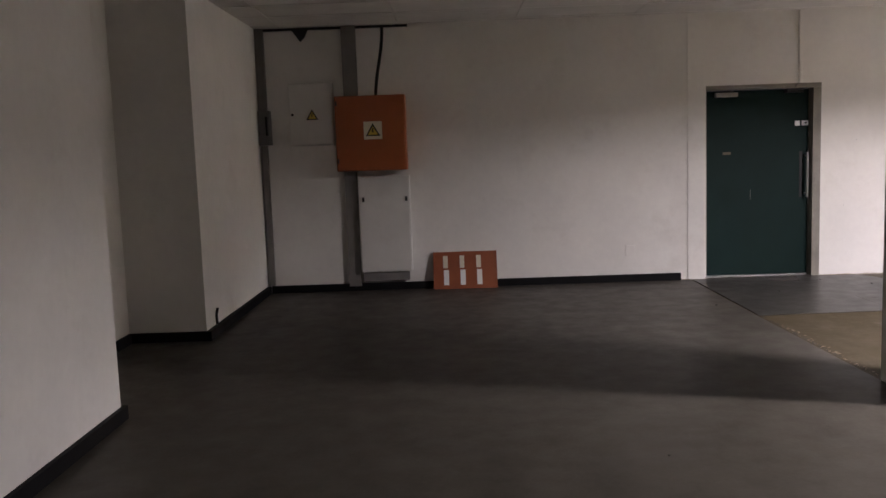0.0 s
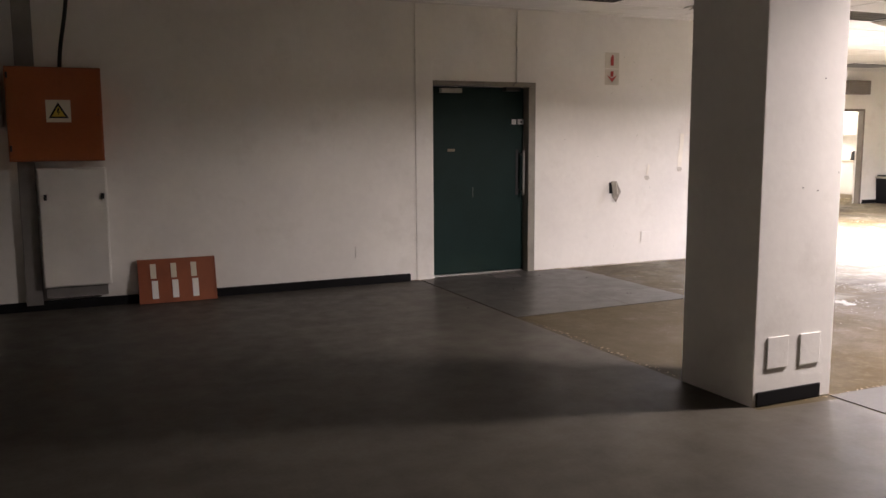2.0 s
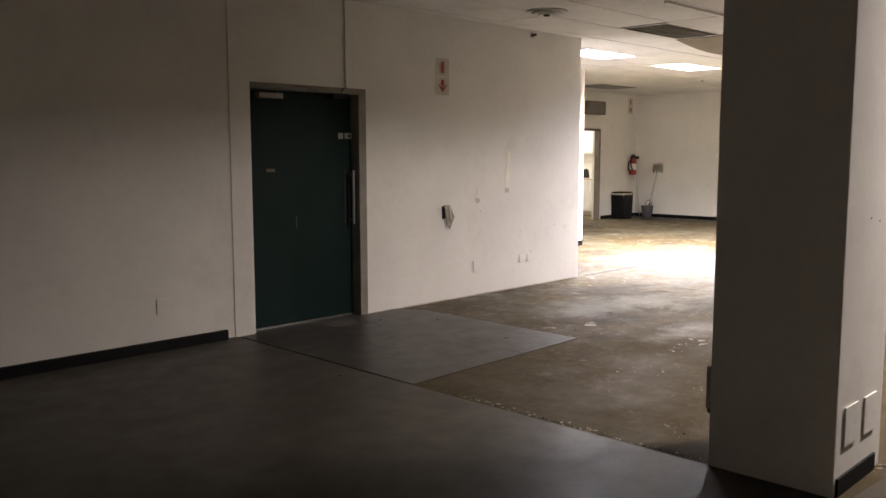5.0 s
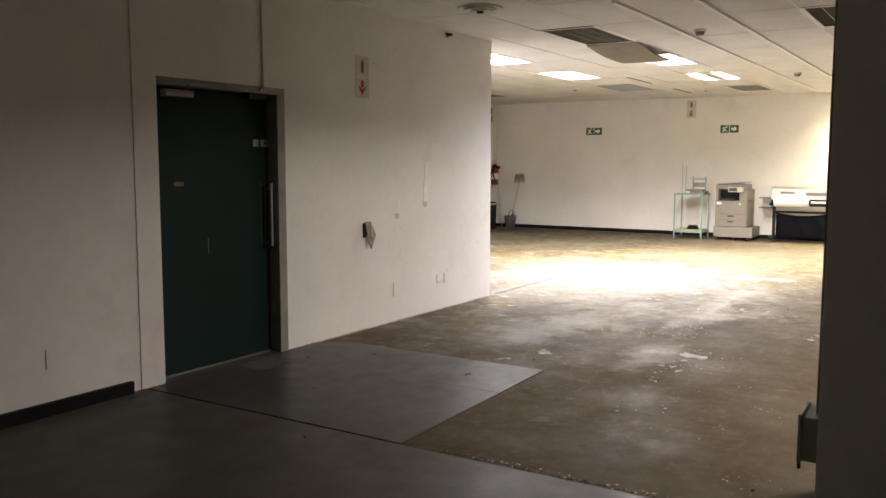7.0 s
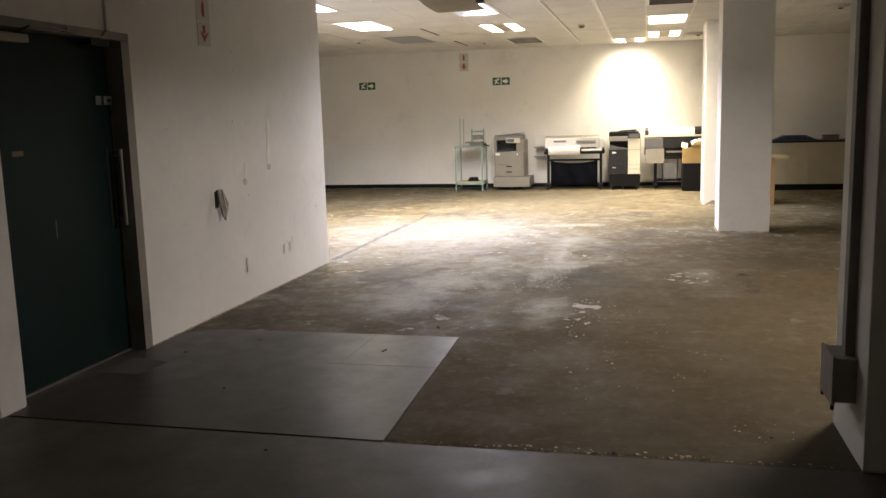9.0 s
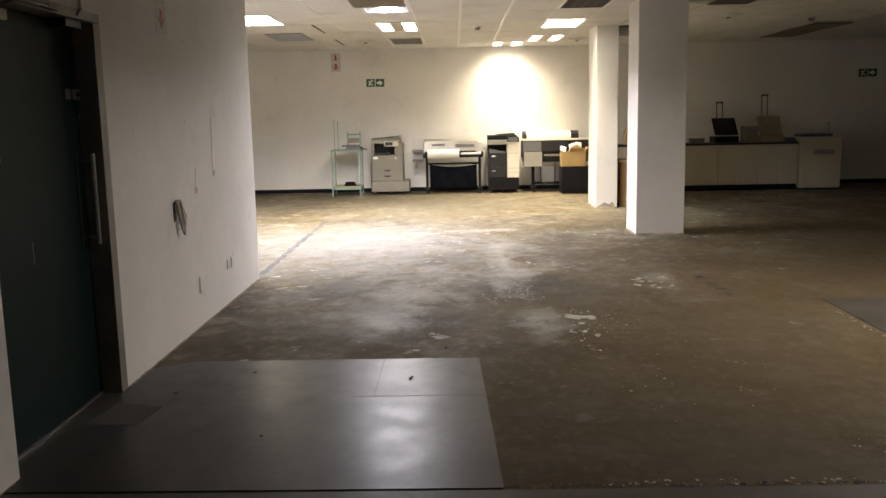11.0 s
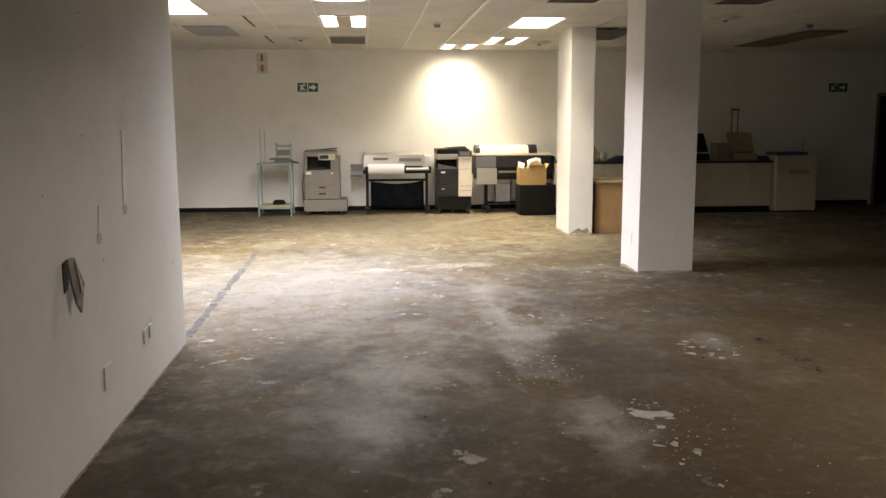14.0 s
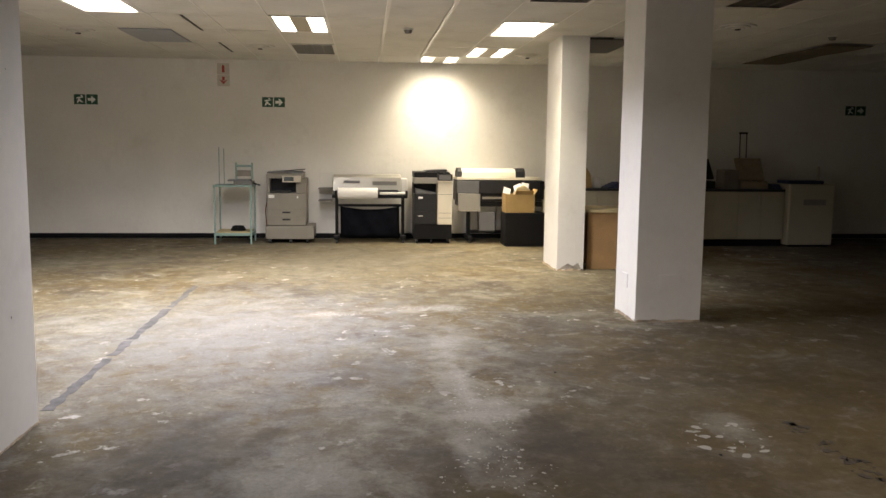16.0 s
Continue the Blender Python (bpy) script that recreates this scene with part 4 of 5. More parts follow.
def copier_grey():
    t = thing("photocopier", (16.5, 8.66, 0), "grey beige office photocopier on a wide base", "photocopier", "photocopiers")
    x0, x1, y0, y1 = 16.22, 16.84, 8.38, 8.98
    part("base", bx(x0 - 0.03, x1, 8.26, 9.0, 0.065, 0.265, bev=0.012), BEIGE, t)
    for y in (8.36, 8.62, 8.93):
        for x in (x0 + 0.02, x1 - 0.05):
            caster(x, y, t)
    body = part("body", bx(x0, x1, y0, y1, 0.268, 0.775, bev=0.012), BEIGE, t)
    for z0, z1 in ((0.275, 0.40), (0.405, 0.51), (0.515, 0.77)):
        dr = part("drawer", bx(x0 - 0.014, x0 - 0.001, y0 + 0.015, y1 - 0.012, z0 + 0.004, z1 - 0.004, bev=0.004), BEIGE, body)
        if z1 < 0.6:
            part("handle", bx(x0 - 0.022, x0 - 0.0145, 8.62, 8.74, z1 - 0.045, z1 - 0.02), DGREY, dr)
    part("label", bx(x0 - 0.017, x0 - 0.0145, 8.86, 8.95, 0.70, 0.75), PAPER, body, "white paper label")
    part("label", bx(x0 - 0.017, x0 - 0.0145, 8.50, 8.52, 0.70, 0.73), PAPER, body)
    part("back_housing", bx(x0 + 0.30, x1, y0, y1, 0.776, 1.0, bev=0.006), BEIGE, t)
    part("side_housing", bx(x0, x0 + 0.299, y0, y0 + 0.15, 0.776, 1.0, bev=0.008), BEIGE, t)
    part("side_wall", bx(x0 + 0.02, x0 + 0.299, y1 - 0.05, y1, 0.776, 1.0, bev=0.006), BEIGE, t)
    part("output_bay", bx(x0 + 0.22, x0 + 0.299, y0 + 0.151, y1 - 0.051, 0.778, 0.998), BLACK, t, "black paper output bay")
    part("output_tray", bx(x0 + 0.0, x0 + 0.21, 8.62, y1 - 0.051, 0.777, 0.81, bev=0.006), DGREY, t)
    part("scanner", bx(x0, x1, y0 + 0.05, y1 + 0.005, 1.001, 1.075, bev=0.01), BEIGE, t)
    bm = bmesh.new()
    prism(bm, [(8.42, 1.076), (8.98, 1.076), (8.98, 1.10), (8.72, 1.112), (8.45, 1.10)], "x", x0 + 0.1, x1, bev=0.006)
    part("document_feeder", bm, GREYP, t)
    bm = bmesh.new()
    prism(bm, [(8.72, 1.116), (8.50, 1.135), (8.42, 1.14), (8.42, 1.13), (8.70, 1.113)], "x", x0 + 0.12, x1 - 0.1)
    part("feed_tray", bm, DGREY, t)
    p = part("control_panel", bx(x0 - 0.07, x0 - 0.004, 8.45, 8.73, 0.945, 1.045, bev=0.008), CREAM, t)
    part("screen", bx(x0 - 0.073, x0 - 0.0705, 8.56, 8.71, 0.965, 1.03), GLASS, p)
    bm = bmesh.new()
    chain(bm, [(x1 - 0.1, 9.0, 0.75), (x1 - 0.15, 9.05, 0.5), (x1 - 0.12, 9.04, 0.2), (x1 - 0.06, 9.0, 0.02)], 0.008)
    part("power_cord", bm, RUST, t)


copier_grey()


def plotter_roll():
    t = thing("plotter", (16.5, 7.4, 0), "grey wide-format plotter with a white paper roll and cloth catch basket", "plotter")
    x0 = 16.25
    for y in (6.87, 7.91):
        leg = part("leg", bx(x0 + 0.12, x0 + 0.19, y - 0.025, y + 0.025, 0.09, 0.72, bev=0.005), BLACK, t)
        part("foot", bx(x0 - 0.09, x0 + 0.45, y - 0.03, y + 0.03, 0.05, 0.10, bev=0.012), BLACK, leg)
        caster(x0 - 0.06, y, t)
        caster(x0 + 0.40, y, t)
    part("cross_rail", bx(x0 + 0.13, x0 + 0.18, 6.896, 7.884, 0.56, 0.60), BLACK, t)
    part("bed", bx(x0 + 0.02, x0 + 0.45, 6.80, 7.98, 0.70, 0.755, bev=0.008), BLACK, t)
    bm = bmesh.new()
    nu, nv = 16, 8
    g = [[bm.verts.new((x0 + 0.03 + 0.10 * (v / nv - 0.5) ** 2 + 0.02 * math.sin(u * 1.1 + v * 0.7), 6.93 + 0.92 * u / nu,
                        0.57 - 0.48 * v / nv - 0.05 * math.sin(math.pi * u / nu) * (1 - v / nv))) for v in range(nv + 1)] for u in range(nu + 1)]
    for u in range(nu):
        for v in range(nv):
            bm.faces.new((g[u][v], g[u + 1][v], g[u + 1][v + 1], g[u][v + 1]))
    bmesh.ops.solidify(bm, geom=bm.faces[:], thickness=0.006)
    part("catch_basket", bm, NAVY, t, "dark cloth catch basket", smooth=True)
    bm = bmesh.new()
    prism(bm, [(x0 + 0.16, 0.756), (x0 + 0.10, 0.80), (x0 + 0.14, 1.02), (x0 + 0.22, 1.06), (x0 + 0.50, 1.06), (x0 + 0.52, 0.756)], "y", 6.90, 7.97, bev=0.008)
    part("printer_body", bm, SILVER, t)
    part("cover_slot", bx(x0 + 0.075, x0 + 0.10, 6.95, 7.90, 0.79, 0.83), DGREY, t)
    part("brand_bars", bx(x0 + 0.109, x0 + 0.115, 7.55, 7.80, 0.93, 0.97), GREYP, t)
    part("lid_line", bx(x0 + 0.105, x0 + 0.115, 6.97, 7.35, 0.90, 0.96), GREYM, t)
    roll = part("paper_roll", cy((x0 + 0.02, 7.27, 0.775), (x0 + 0.02, 7.89, 0.775), 0.088, n=24), PAPER, t, "thick roll of white paper", smooth=False)
    part("core", cy((x0 + 0.02, 6.84, 0.775), (x0 + 0.02, 7.269, 0.775), 0.022), WHITEP, roll)
    part("hub", cy((x0 + 0.02, 7.24, 0.775), (x0 + 0.02, 7.268, 0.775), 0.06), BLACK, roll)
    for y in (6.80, 7.90):
        part("roll_bracket", bx(x0 - 0.02, x0 + 0.10, y, y + 0.04, 0.74, 0.82, bev=0.006), BLACK, t)
    part("side_cover", bx(x0 + 0.14, x0 + 0.46, 6.80, 6.898, 0.757, 1.0, bev=0.01), WHITEP, t)
    for z in (0.64, 0.83):
        part("side_arm", bx(x0 + 0.15, x0 + 0.45, 7.985, 8.20, z, z + 0.018), GREYM, t)
    part("side_tray", bx(x0 + 0.455, x0 + 0.47, 7.985, 8.20, 0.58, 1.08, bev=0.004), WHITEP, t, "pale upright side tray")
    for y in (6.87, 7.91):
        part("foot_cap", bx(x0 - 0.11, x0 + 0.02, y - 0.045, y + 0.045, 0.062, 0.125, bev=0.02), BLACK, t)


plotter_roll()


def copier_black():
    t = thing("photocopier", (16.5, 6.41, 0), "tall black photocopier with a cream side column", "photocopier", "photocopiers")
    x0, x1, y0, y1 = 16.15, 16.8, 6.11, 6.70
    for y in (y0 + 0.05, y0 + 0.32, y1 - 0.04):
        for x in (x0 + 0.06, x1 - 0.06):
            caster(x, y, t)
    part("base", bx(x0 + 0.01, x1, y0, y1, 0.07, 0.30, bev=0.01), BLACK, t)
    part("body", bx(x0, x1, y0 + 0.235, y1, 0.302, 0.78, bev=0.008), DGREY, t)
    for z0, z1 in ((0.31, 0.50), (0.505, 0.775)):
        dr = part("front_door", bx(x0 - 0.013, x0 - 0.001, y0 + 0.24, y1 - 0.006, z0, z1, bev=0.004), DGREY, t)
        part("label", bx(x0 - 0.0155, x0 - 0.0135, y1 - 0.13, y1 - 0.06, z1 - 0.07, z1 - 0.04 if z0 > 0.4 else z1 - 0.06), PAPER, dr)
    col = part("side_column", bx(x0 - 0.02, x1, y0, y0 + 0.23, 0.302, 0.98, bev=0.008), PALE, t, "cream side column")
    for z in (0.40, 0.48, 0.77):
        part("seam", bx(x0 - 0.0225, x0 - 0.0202, y0 + 0.004, y0 + 0.226, z, z + 0.005), GREYM, col)
    part("output_back", bx(x0 + 0.25, x1, y0 + 0.231, y1, 0.781, 0.94), BLACK, t)
    bm = bmesh.new()
    prism(bm, [(y0 + 0.24, 0.79), (y1 - 0.02, 0.86), (y1 - 0.02, 0.83), (y1 - 0.02, 0.785), (y0 + 0.24, 0.785)], "x", x0 + 0.01, x0 + 0.249)
    part("output_tray", bm, GREYP, t)
    part("scanner_band", bx(x0 - 0.005, x1, y0 + 0.231, y1 + 0.005, 0.941, 1.03, bev=0.006), SILVER, t)
    part("scanner_lid", bx(x0 + 0.03, x1, y0 + 0.03, y1 + 0.005, 1.031, 1.12, bev=0.012), BLACK, t)
    bm = bmesh.new()
    prism(bm, [(y0 + 0.08, 1.121), (y0 + 0.42, 1.121), (y0 + 0.40, 1.14), (y0 + 0.07, 1.155)], "x", x0 + 0.1, x1 - 0.1)
    part("feed_tray", bm, DGREY, t)
    p = part("control_panel", bx(x0 - 0.06, x0 - 0.021, y0 + 0.0, y0 + 0.235, 0.985, 1.09, bev=0.008), DGREY, t)
    part("screen", bx(x0 - 0.063, x0 - 0.0605, y0 + 0.03, y0 + 0.21, 1.0, 1.075), GREYP, p)


copier_black()


def wide_printer():
    t = thing("wide_printer", (16.5, 5.35, 0), "grey and white wide-format printer on a black stand", "printer")
    x0, x1 = 16.18, 16.78
    for y in (4.85, 5.82):
        leg = part("leg", bx(x0 + 0.2, x0 + 0.28, y - 0.03, y + 0.03, 0.10, 0.58, bev=0.006), BLACK, t)
        part("foot", bx(x0 - 0.04, x1 - 0.05, y - 0.04, y + 0.04, 0.055, 0.11, bev=0.012), BLACK, leg)
        caster(x0, y, t)
        caster(x1 - 0.1, y, t)
    part("cross_rail", bx(x0 + 0.2, x0 + 0.26, 4.881, 5.789, 0.14, 0.19), BLACK, t)
    bm = bmesh.new()
    chain(bm, [(x0 + 0.05, 5.70, 0.57), (x0 - 0.02, 5.68, 0.18), (x0 - 0.02, 5.42, 0.18), (x0 + 0.05, 5.40, 0.57)], 0.012)
    part("basket_frame", bm, BLACK, t)
    part("basket_cloth", bx(x0 + 0.02, x0 + 0.03, 5.43, 5.67, 0.2, 0.5), GREYP, t)
    part("base_beam", bx(x0 + 0.05, x1, 4.66, 6.0, 0.58, 0.66, bev=0.006), BLACK, t)
    part("body", bx(x0 + 0.06, x1, 4.66, 6.03, 0.661, 1.0, bev=0.012), DGREY, t)
    part("side_panel", bx(x0 - 0.01, x0 + 0.059, 5.68, 6.03, 0.79, 0.985, bev=0.008), GREYP, t)
    part("ink_cover", bx(x0 - 0.01, x0 + 0.055, 5.66, 6.01, 0.50, 0.785, bev=0.008), SILVER, t, "light grey ink cover")
    part("front_cover", bx(x0 + 0.0, x0 + 0.059, 4.72, 5.675, 0.79, 0.985, bev=0.008), DGREY, t)
    part("right_cap", bx(x0 - 0.012, x0 + 0.058, 4.64, 4.715, 0.70, 0.99, bev=0.01), BLACK, t)
    part("slot_plate", bx(x0 + 0.03, x0 + 0.058, 5.25, 5.62, 0.70, 0.735), SILVER, t)
    part("top_band", bx(x0 - 0.005, x1, 4.70, 6.03, 1.001, 1.04, bev=0.004), PALE, t)
    bm = bmesh.new()
    prism(bm, [(x0 + 0.02, 1.041), (x0 + 0.04, 1.12), (x0 + 0.12, 1.175), (x0 + 0.28, 1.175), (x0 + 0.40, 1.12), (x0 + 0.42, 1.041)], "y", 5.10, 5.95, bev=0.006)
    part("roll_cover", bm, PALE, t)
    for y0, y1 in ((4.95, 5.098), (5.952, 6.02)):
        bm = bmesh.new()
        prism(bm, [(x0 + 0.01, 1.041), (x0 + 0.03, 1.13), (x0 + 0.12, 1.185), (x0 + 0.28, 1.185), (x0 + 0.42, 1.12), (x0 + 0.43, 1.041)], "y", y0, y1, bev=0.004)
        part("roll_cap", bm, DGREY, t)


wide_printer()

t = thing("black_cabinet", (16.0, 5.03, 0), "low black cabinet holding a cardboard box", "cabinet")
part("body", bx(15.72, 16.12, 4.72, 5.34, 0.012, 0.52, bev=0.01), BLACK, t)
part("door", bx(15.705, 15.719, 4.73, 5.33, 0.03, 0.51, bev=0.003), BLACK, t)
part("plinth", bx(15.74, 16.1, 4.74, 5.32, 0, 0.0115), DGREY, t)
t = thing("cardboard_box", (15.9, 5.1, 0.52), "open brown cardboard box with crumpled papers", "box")
bm = bmesh.new()
X0, X1, Y0, Y1 = 15.74, 16.08, 4.88, 5.33
for a in ((X0, X0 + 0.006, Y0, Y1), (X1 - 0.006, X1, Y0, Y1), (X0 + 0.006, X1 - 0.006, Y0, Y0 + 0.006), (X0 + 0.006, X1 - 0.006, Y1 - 0.006, Y1)):
    box(bm, *a, 0.521, 0.80)
box(bm, X0 + 0.006, X1 - 0.006, Y0 + 0.006, Y1 - 0.006, 0.521, 0.527)
part("body", bm, CARD, t)
bm = bmesh.new()
prism(bm, [(X0, 0.80), (X0 - 0.03, 0.86), (X0 - 0.026, 0.863), (X0 + 0.006, 0.80)], "y", Y0 + 0.02, Y1 - 0.15)
part("flap", bm, CARD, t)
bm = bmesh.new()
prism(bm, [(Y0, 0.80), (Y0 - 0.05, 0.87), (Y0 - 0.046, 0.875), (Y0 + 0.006, 0.80)], "x", X0 + 0.01, X1 - 0.01)
part("flap", bm, CARD, t)
bm = bmesh.new()
prism(bm, [(Y0 + 0.05, 0.78), (Y0 + 0.30, 0.78), (Y0 + 0.26, 0.90), (Y0 + 0.15, 0.935), (Y0 + 0.06, 0.87)], "x", X0 + 0.06, X1 - 0.05, bev=0.02)
part("bag", bm, WOODPALE, t, "crumpled tan paper bag")
for k, (a, b, c) in enumerate(((5.30, 0.85, 20), (5.12, 0.90, -25), (5.0, 0.92, 12))):
    bm = bx(-0.005, 0.0, -0.06, 0.06, -0.05, 0.05)
    bmesh.ops.transform(bm, matrix=pose(15.83 + 0.05 * k, a, b, c, 20, c), verts=bm.verts[:])
    part("paper_sheet", bm, PAPER, t)

# tan desk beside the narrow column
t = thing("desk", (13.6, 4.35, 0), "tan wooden desk with a panel side", "desk")
part("side_panel", bx(13.28, 13.31, 4.04, 4.70, 0, 0.715, bev=0.003), WOOD, t)
part("desktop", bx(13.24, 14.0, 3.84, 4.74, 0.716, 0.755, bev=0.004), WOODPALE, t)
part("side_panel", bx(13.93, 13.96, 4.04, 4.70, 0, 0.715, bev=0.003), WOOD, t)
part("modesty_panel", bx(13.311, 13.929, 4.06, 4.08, 0.2, 0.715), WOOD, t)

# ---- counter in the dark half ----
LAMINATE = mat("cream_laminate", (0.50, 0.46, 0.35), 0.5, var=0.08, scale=2.5, grime=0.2)
TANCASE = mat("tan_case_cloth", (0.30, 0.25, 0.17), 0.8, var=0.2, scale=9)
CX0, CX1 = 15.78, 16.38
n, cy0, cy1 = 5, 0.88, 4.65
w = (cy1 - cy0) / n
for k in range(n):
    a, b = cy0 + w * k + 0.001, cy0 + w * (k + 1) - 0.001
    t = thing("cabinet", ((CX0 + CX1) / 2, (a + b) / 2, 0), "cream laminate base cabinet under a dark worktop", "cabinet", "base cabinets of the counter")
    part("body", bx(CX0, CX1, a, b, 0.11, 0.86), LAMINATE, t)
    part("plinth", bx(CX0 + 0.03, CX1, a, b, 0, 0.109), SKIRT, t)
    for c0, c1, h in ((a, (a + b) / 2, -1), ((a + b) / 2, b, 1)):
        d = part("door", bx(CX0 - 0.017, CX0 - 0.001, c0 + 0.002, c1 - 0.002, 0.115, 0.855, bev=0.002), LAMINATE, t)
        hy = (a + b) / 2 - h * -0.04
        part("handle", cy((CX0 - 0.03, hy, 0.70), (CX0 - 0.03, hy, 0.80), 0.005, n=8), STEEL, d)
solid("worktop", bx(CX0 - 0.03, CX1 + 0.02, cy0, cy1, 0.861, 0.90, bev=0.005), DGREY, "dark laminate worktop along the wall", "worktop", "thing")

t = thing("low_cupboard", (16.0, 0.48, 0), "cream low cupboard with a grey handle band beside the counter", "cupboard")
part("body", bx(15.68, 16.3, 0.11, 0.85, 0.03, 0.985, bev=0.01), LAMINATE, t)
part("plinth", bx(15.72, 16.26, 0.15, 0.81, 0, 0.0295), BLACK, t)
part("front", bx(15.664, 15.679, 0.12, 0.84, 0.05, 0.97, bev=0.004), LAMINATE, t)
part("handle_band", bx(15.655, 15.6635, 0.25, 0.62, 0.66, 0.75, bev=0.003), PLATEGREY, t)


def trolley_case(y, tilt, material, label, h):
    """An open case with a raised pull handle, on the counter."""
    t = thing("trolley_case", (16.05, y, 0.90), label, "suitcase", "cases on the counter")
    part("shell", bx(15.86, 16.24, y - 0.25, y + 0.2, 0.901, 1.02, bev=0.02), material, t)
    bm = bx(-0.20, 0.20, -0.22, 0.22, -0.02, 0.02, bev=0.012)
    bmesh.ops.transform(bm, matrix=pose(16.2, y - 0.08, 1.20, 0, tilt, 0), verts=bm.verts[:])
    part("lid", bm, material, t)
    bm = bmesh.new()
    chain(bm, [(16.28, y - 0.055, 1.2), (16.30, y - 0.055, h), (16.30, y + 0.055, h), (16.28, y + 0.055, 1.2)], 0.009)
    part("pull_handle", bm, BLACK, t)
    part("grip", bx(16.285, 16.315, y - 0.07, y + 0.07, h - 0.014, h + 0.016, bev=0.005), BLACK, t)


trolley_case(2.22, -50, BLACK, "open black trolley case with its handle up", 1.66)
trolley_case(1.36, -60, TANCASE, "open tan trolley case with its handle up", 1.78)
t = thing("storage_box", (15.95, 1.73, 0.90), "dark brown box on the counter", "box", "boxes on the counter")
part("body", bx(15.82, 16.15, 1.62, 1.85, 0.901, 1.18, bev=0.006), FRAME, t)
part("lid", bx(15.815, 16.155, 1.615, 1.855, 1.181, 1.20, bev=0.004), FRAME, t)
t = thing("storage_box", (15.95, 1.0, 0.90), "flat dark blue folder stack on the counter", "folders", "boxes on the counter")
for k in range(3):
    part("folder", bx(15.82, 16.2, 0.90 + 0.02 * k, 1.08 - 0.01 * k, 0.901 + 0.026 * k, 0.925 + 0.026 * k, bev=0.003), BLUE, t)
t = thing("storage_box", (15.95, 0.5, 0.985), "dark blue flat case on the cream cupboard", "case", "boxes on the counter")
part("body", bx(15.75, 16.15, 0.25, 0.83, 0.986, 1.04, bev=0.012), BLUE, t)
part("prop", bx(15.86, 15.88, 0.27, 0.31, 1.041, 1.26), CREAM, t)
t = thing("storage_box", (16.0, 4.03, 0.90), "tan paper bag standing on the counter", "bag", "boxes on the counter")
bm = bmesh.new()
prism(bm, [(3.95, 0.901), (4.12, 0.901), (4.11, 1.12), (4.05, 1.22), (3.98, 1.10)], "x", 15.85, 16.1, bev=0.015)
part("body", bm, CARD, t)
t = thing("plastic_jug", (15.95, 3.86, 0.90), "white plastic jug on the counter", "jug")
part("body", cy((15.95, 3.86, 0.901), (15.95, 3.86, 1.06), 0.07, 0.055, 18), WHITEP, t, smooth=True)
bm = bmesh.new()
chain(bm, [(15.93, 3.80, 1.04), (15.93, 3.75, 1.02), (15.93, 3.75, 0.95), (15.93, 3.79, 0.93)], 0.008)
part("handle", bm, WHITEP, t)
t = thing("folder_pile", (16.0, 3.35, 0.90), "dark blue pile of folders on the counter", "folders")
for k in range(4):
    part("folder", bx(15.85 + 0.01 * k, 16.25, 3.0 + 0.05 * k, 3.70 - 0.05 * k, 0.901 + 0.022 * k, 0.922 + 0.022 * k, bev=0.003), BLUE, t)
t = thing("small_box", (15.95, 2.75, 0.90), "small dark brown tin on the worktop", "tin")
part("body", bx(15.86, 16.02, 2.62, 2.88, 0.901, 0.975, bev=0.008), FRAME, t)
part("lid", bx(15.855, 16.025, 2.615, 2.885, 0.976, 0.99, bev=0.004), DGREY, t)
t = thing("pilaster_duct", (XE, 4.35, 0), "white vertical pipe duct on the wall", "cable duct")
part("duct", bx(XE - 0.12, XE, 4.30, 4.45, 0.901, CH - 0.004, bev=0.005), WALL, t)

bm = bmesh.new()
box(bm, XE - 0.008, XE + 0.1, EDY1 - 0.06, EDY1, 0, 2.1)
box(bm, XE - 0.008, XE + 0.1, EDY0, EDY0 + 0.06, 0, 2.1)
box(bm, XE - 0.008, XE + 0.1, EDY0 + 0.06, EDY1 - 0.06, 2.04, 2.1)
d = solid("door_2", bm, FRAME, "dark door in a dark frame, shut", "door")
leaf = part("leaf", bx(XE + 0.03, XE + 0.07, EDY0 + 0.063, EDY1 - 0.063, 0.008, 2.037, bev=0.003), DOOR, d)
part("handle", cy((XE - 0.02, EDY0 + 0.14, 0.95), (XE - 0.02, EDY0 + 0.14, 1.25), 0.01), STEEL, leaf)

# ---- far north corner ----
t = thing("litter_bin", (16.02, 14.05, 0), "black plastic bin with a cream lid edge", "bin")
bm = bmesh.new()
prism(bm, [(15.86, 0.0), (16.19, 0.0), (16.23, 0.55), (15.82, 0.55)], "y", 13.88, 14.22, bev=0.012)
part("body", bm, BLACK, t)
part("lid", bx(15.80, 16.25, 13.86, 14.23, 0.551, 0.59, bev=0.012), CREAM, t, "dirty cream bin lid")
part("lid_top", bx(15.83, 16.22, 13.89, 14.2, 0.591, 0.62, bev=0.008), BLACK, t)


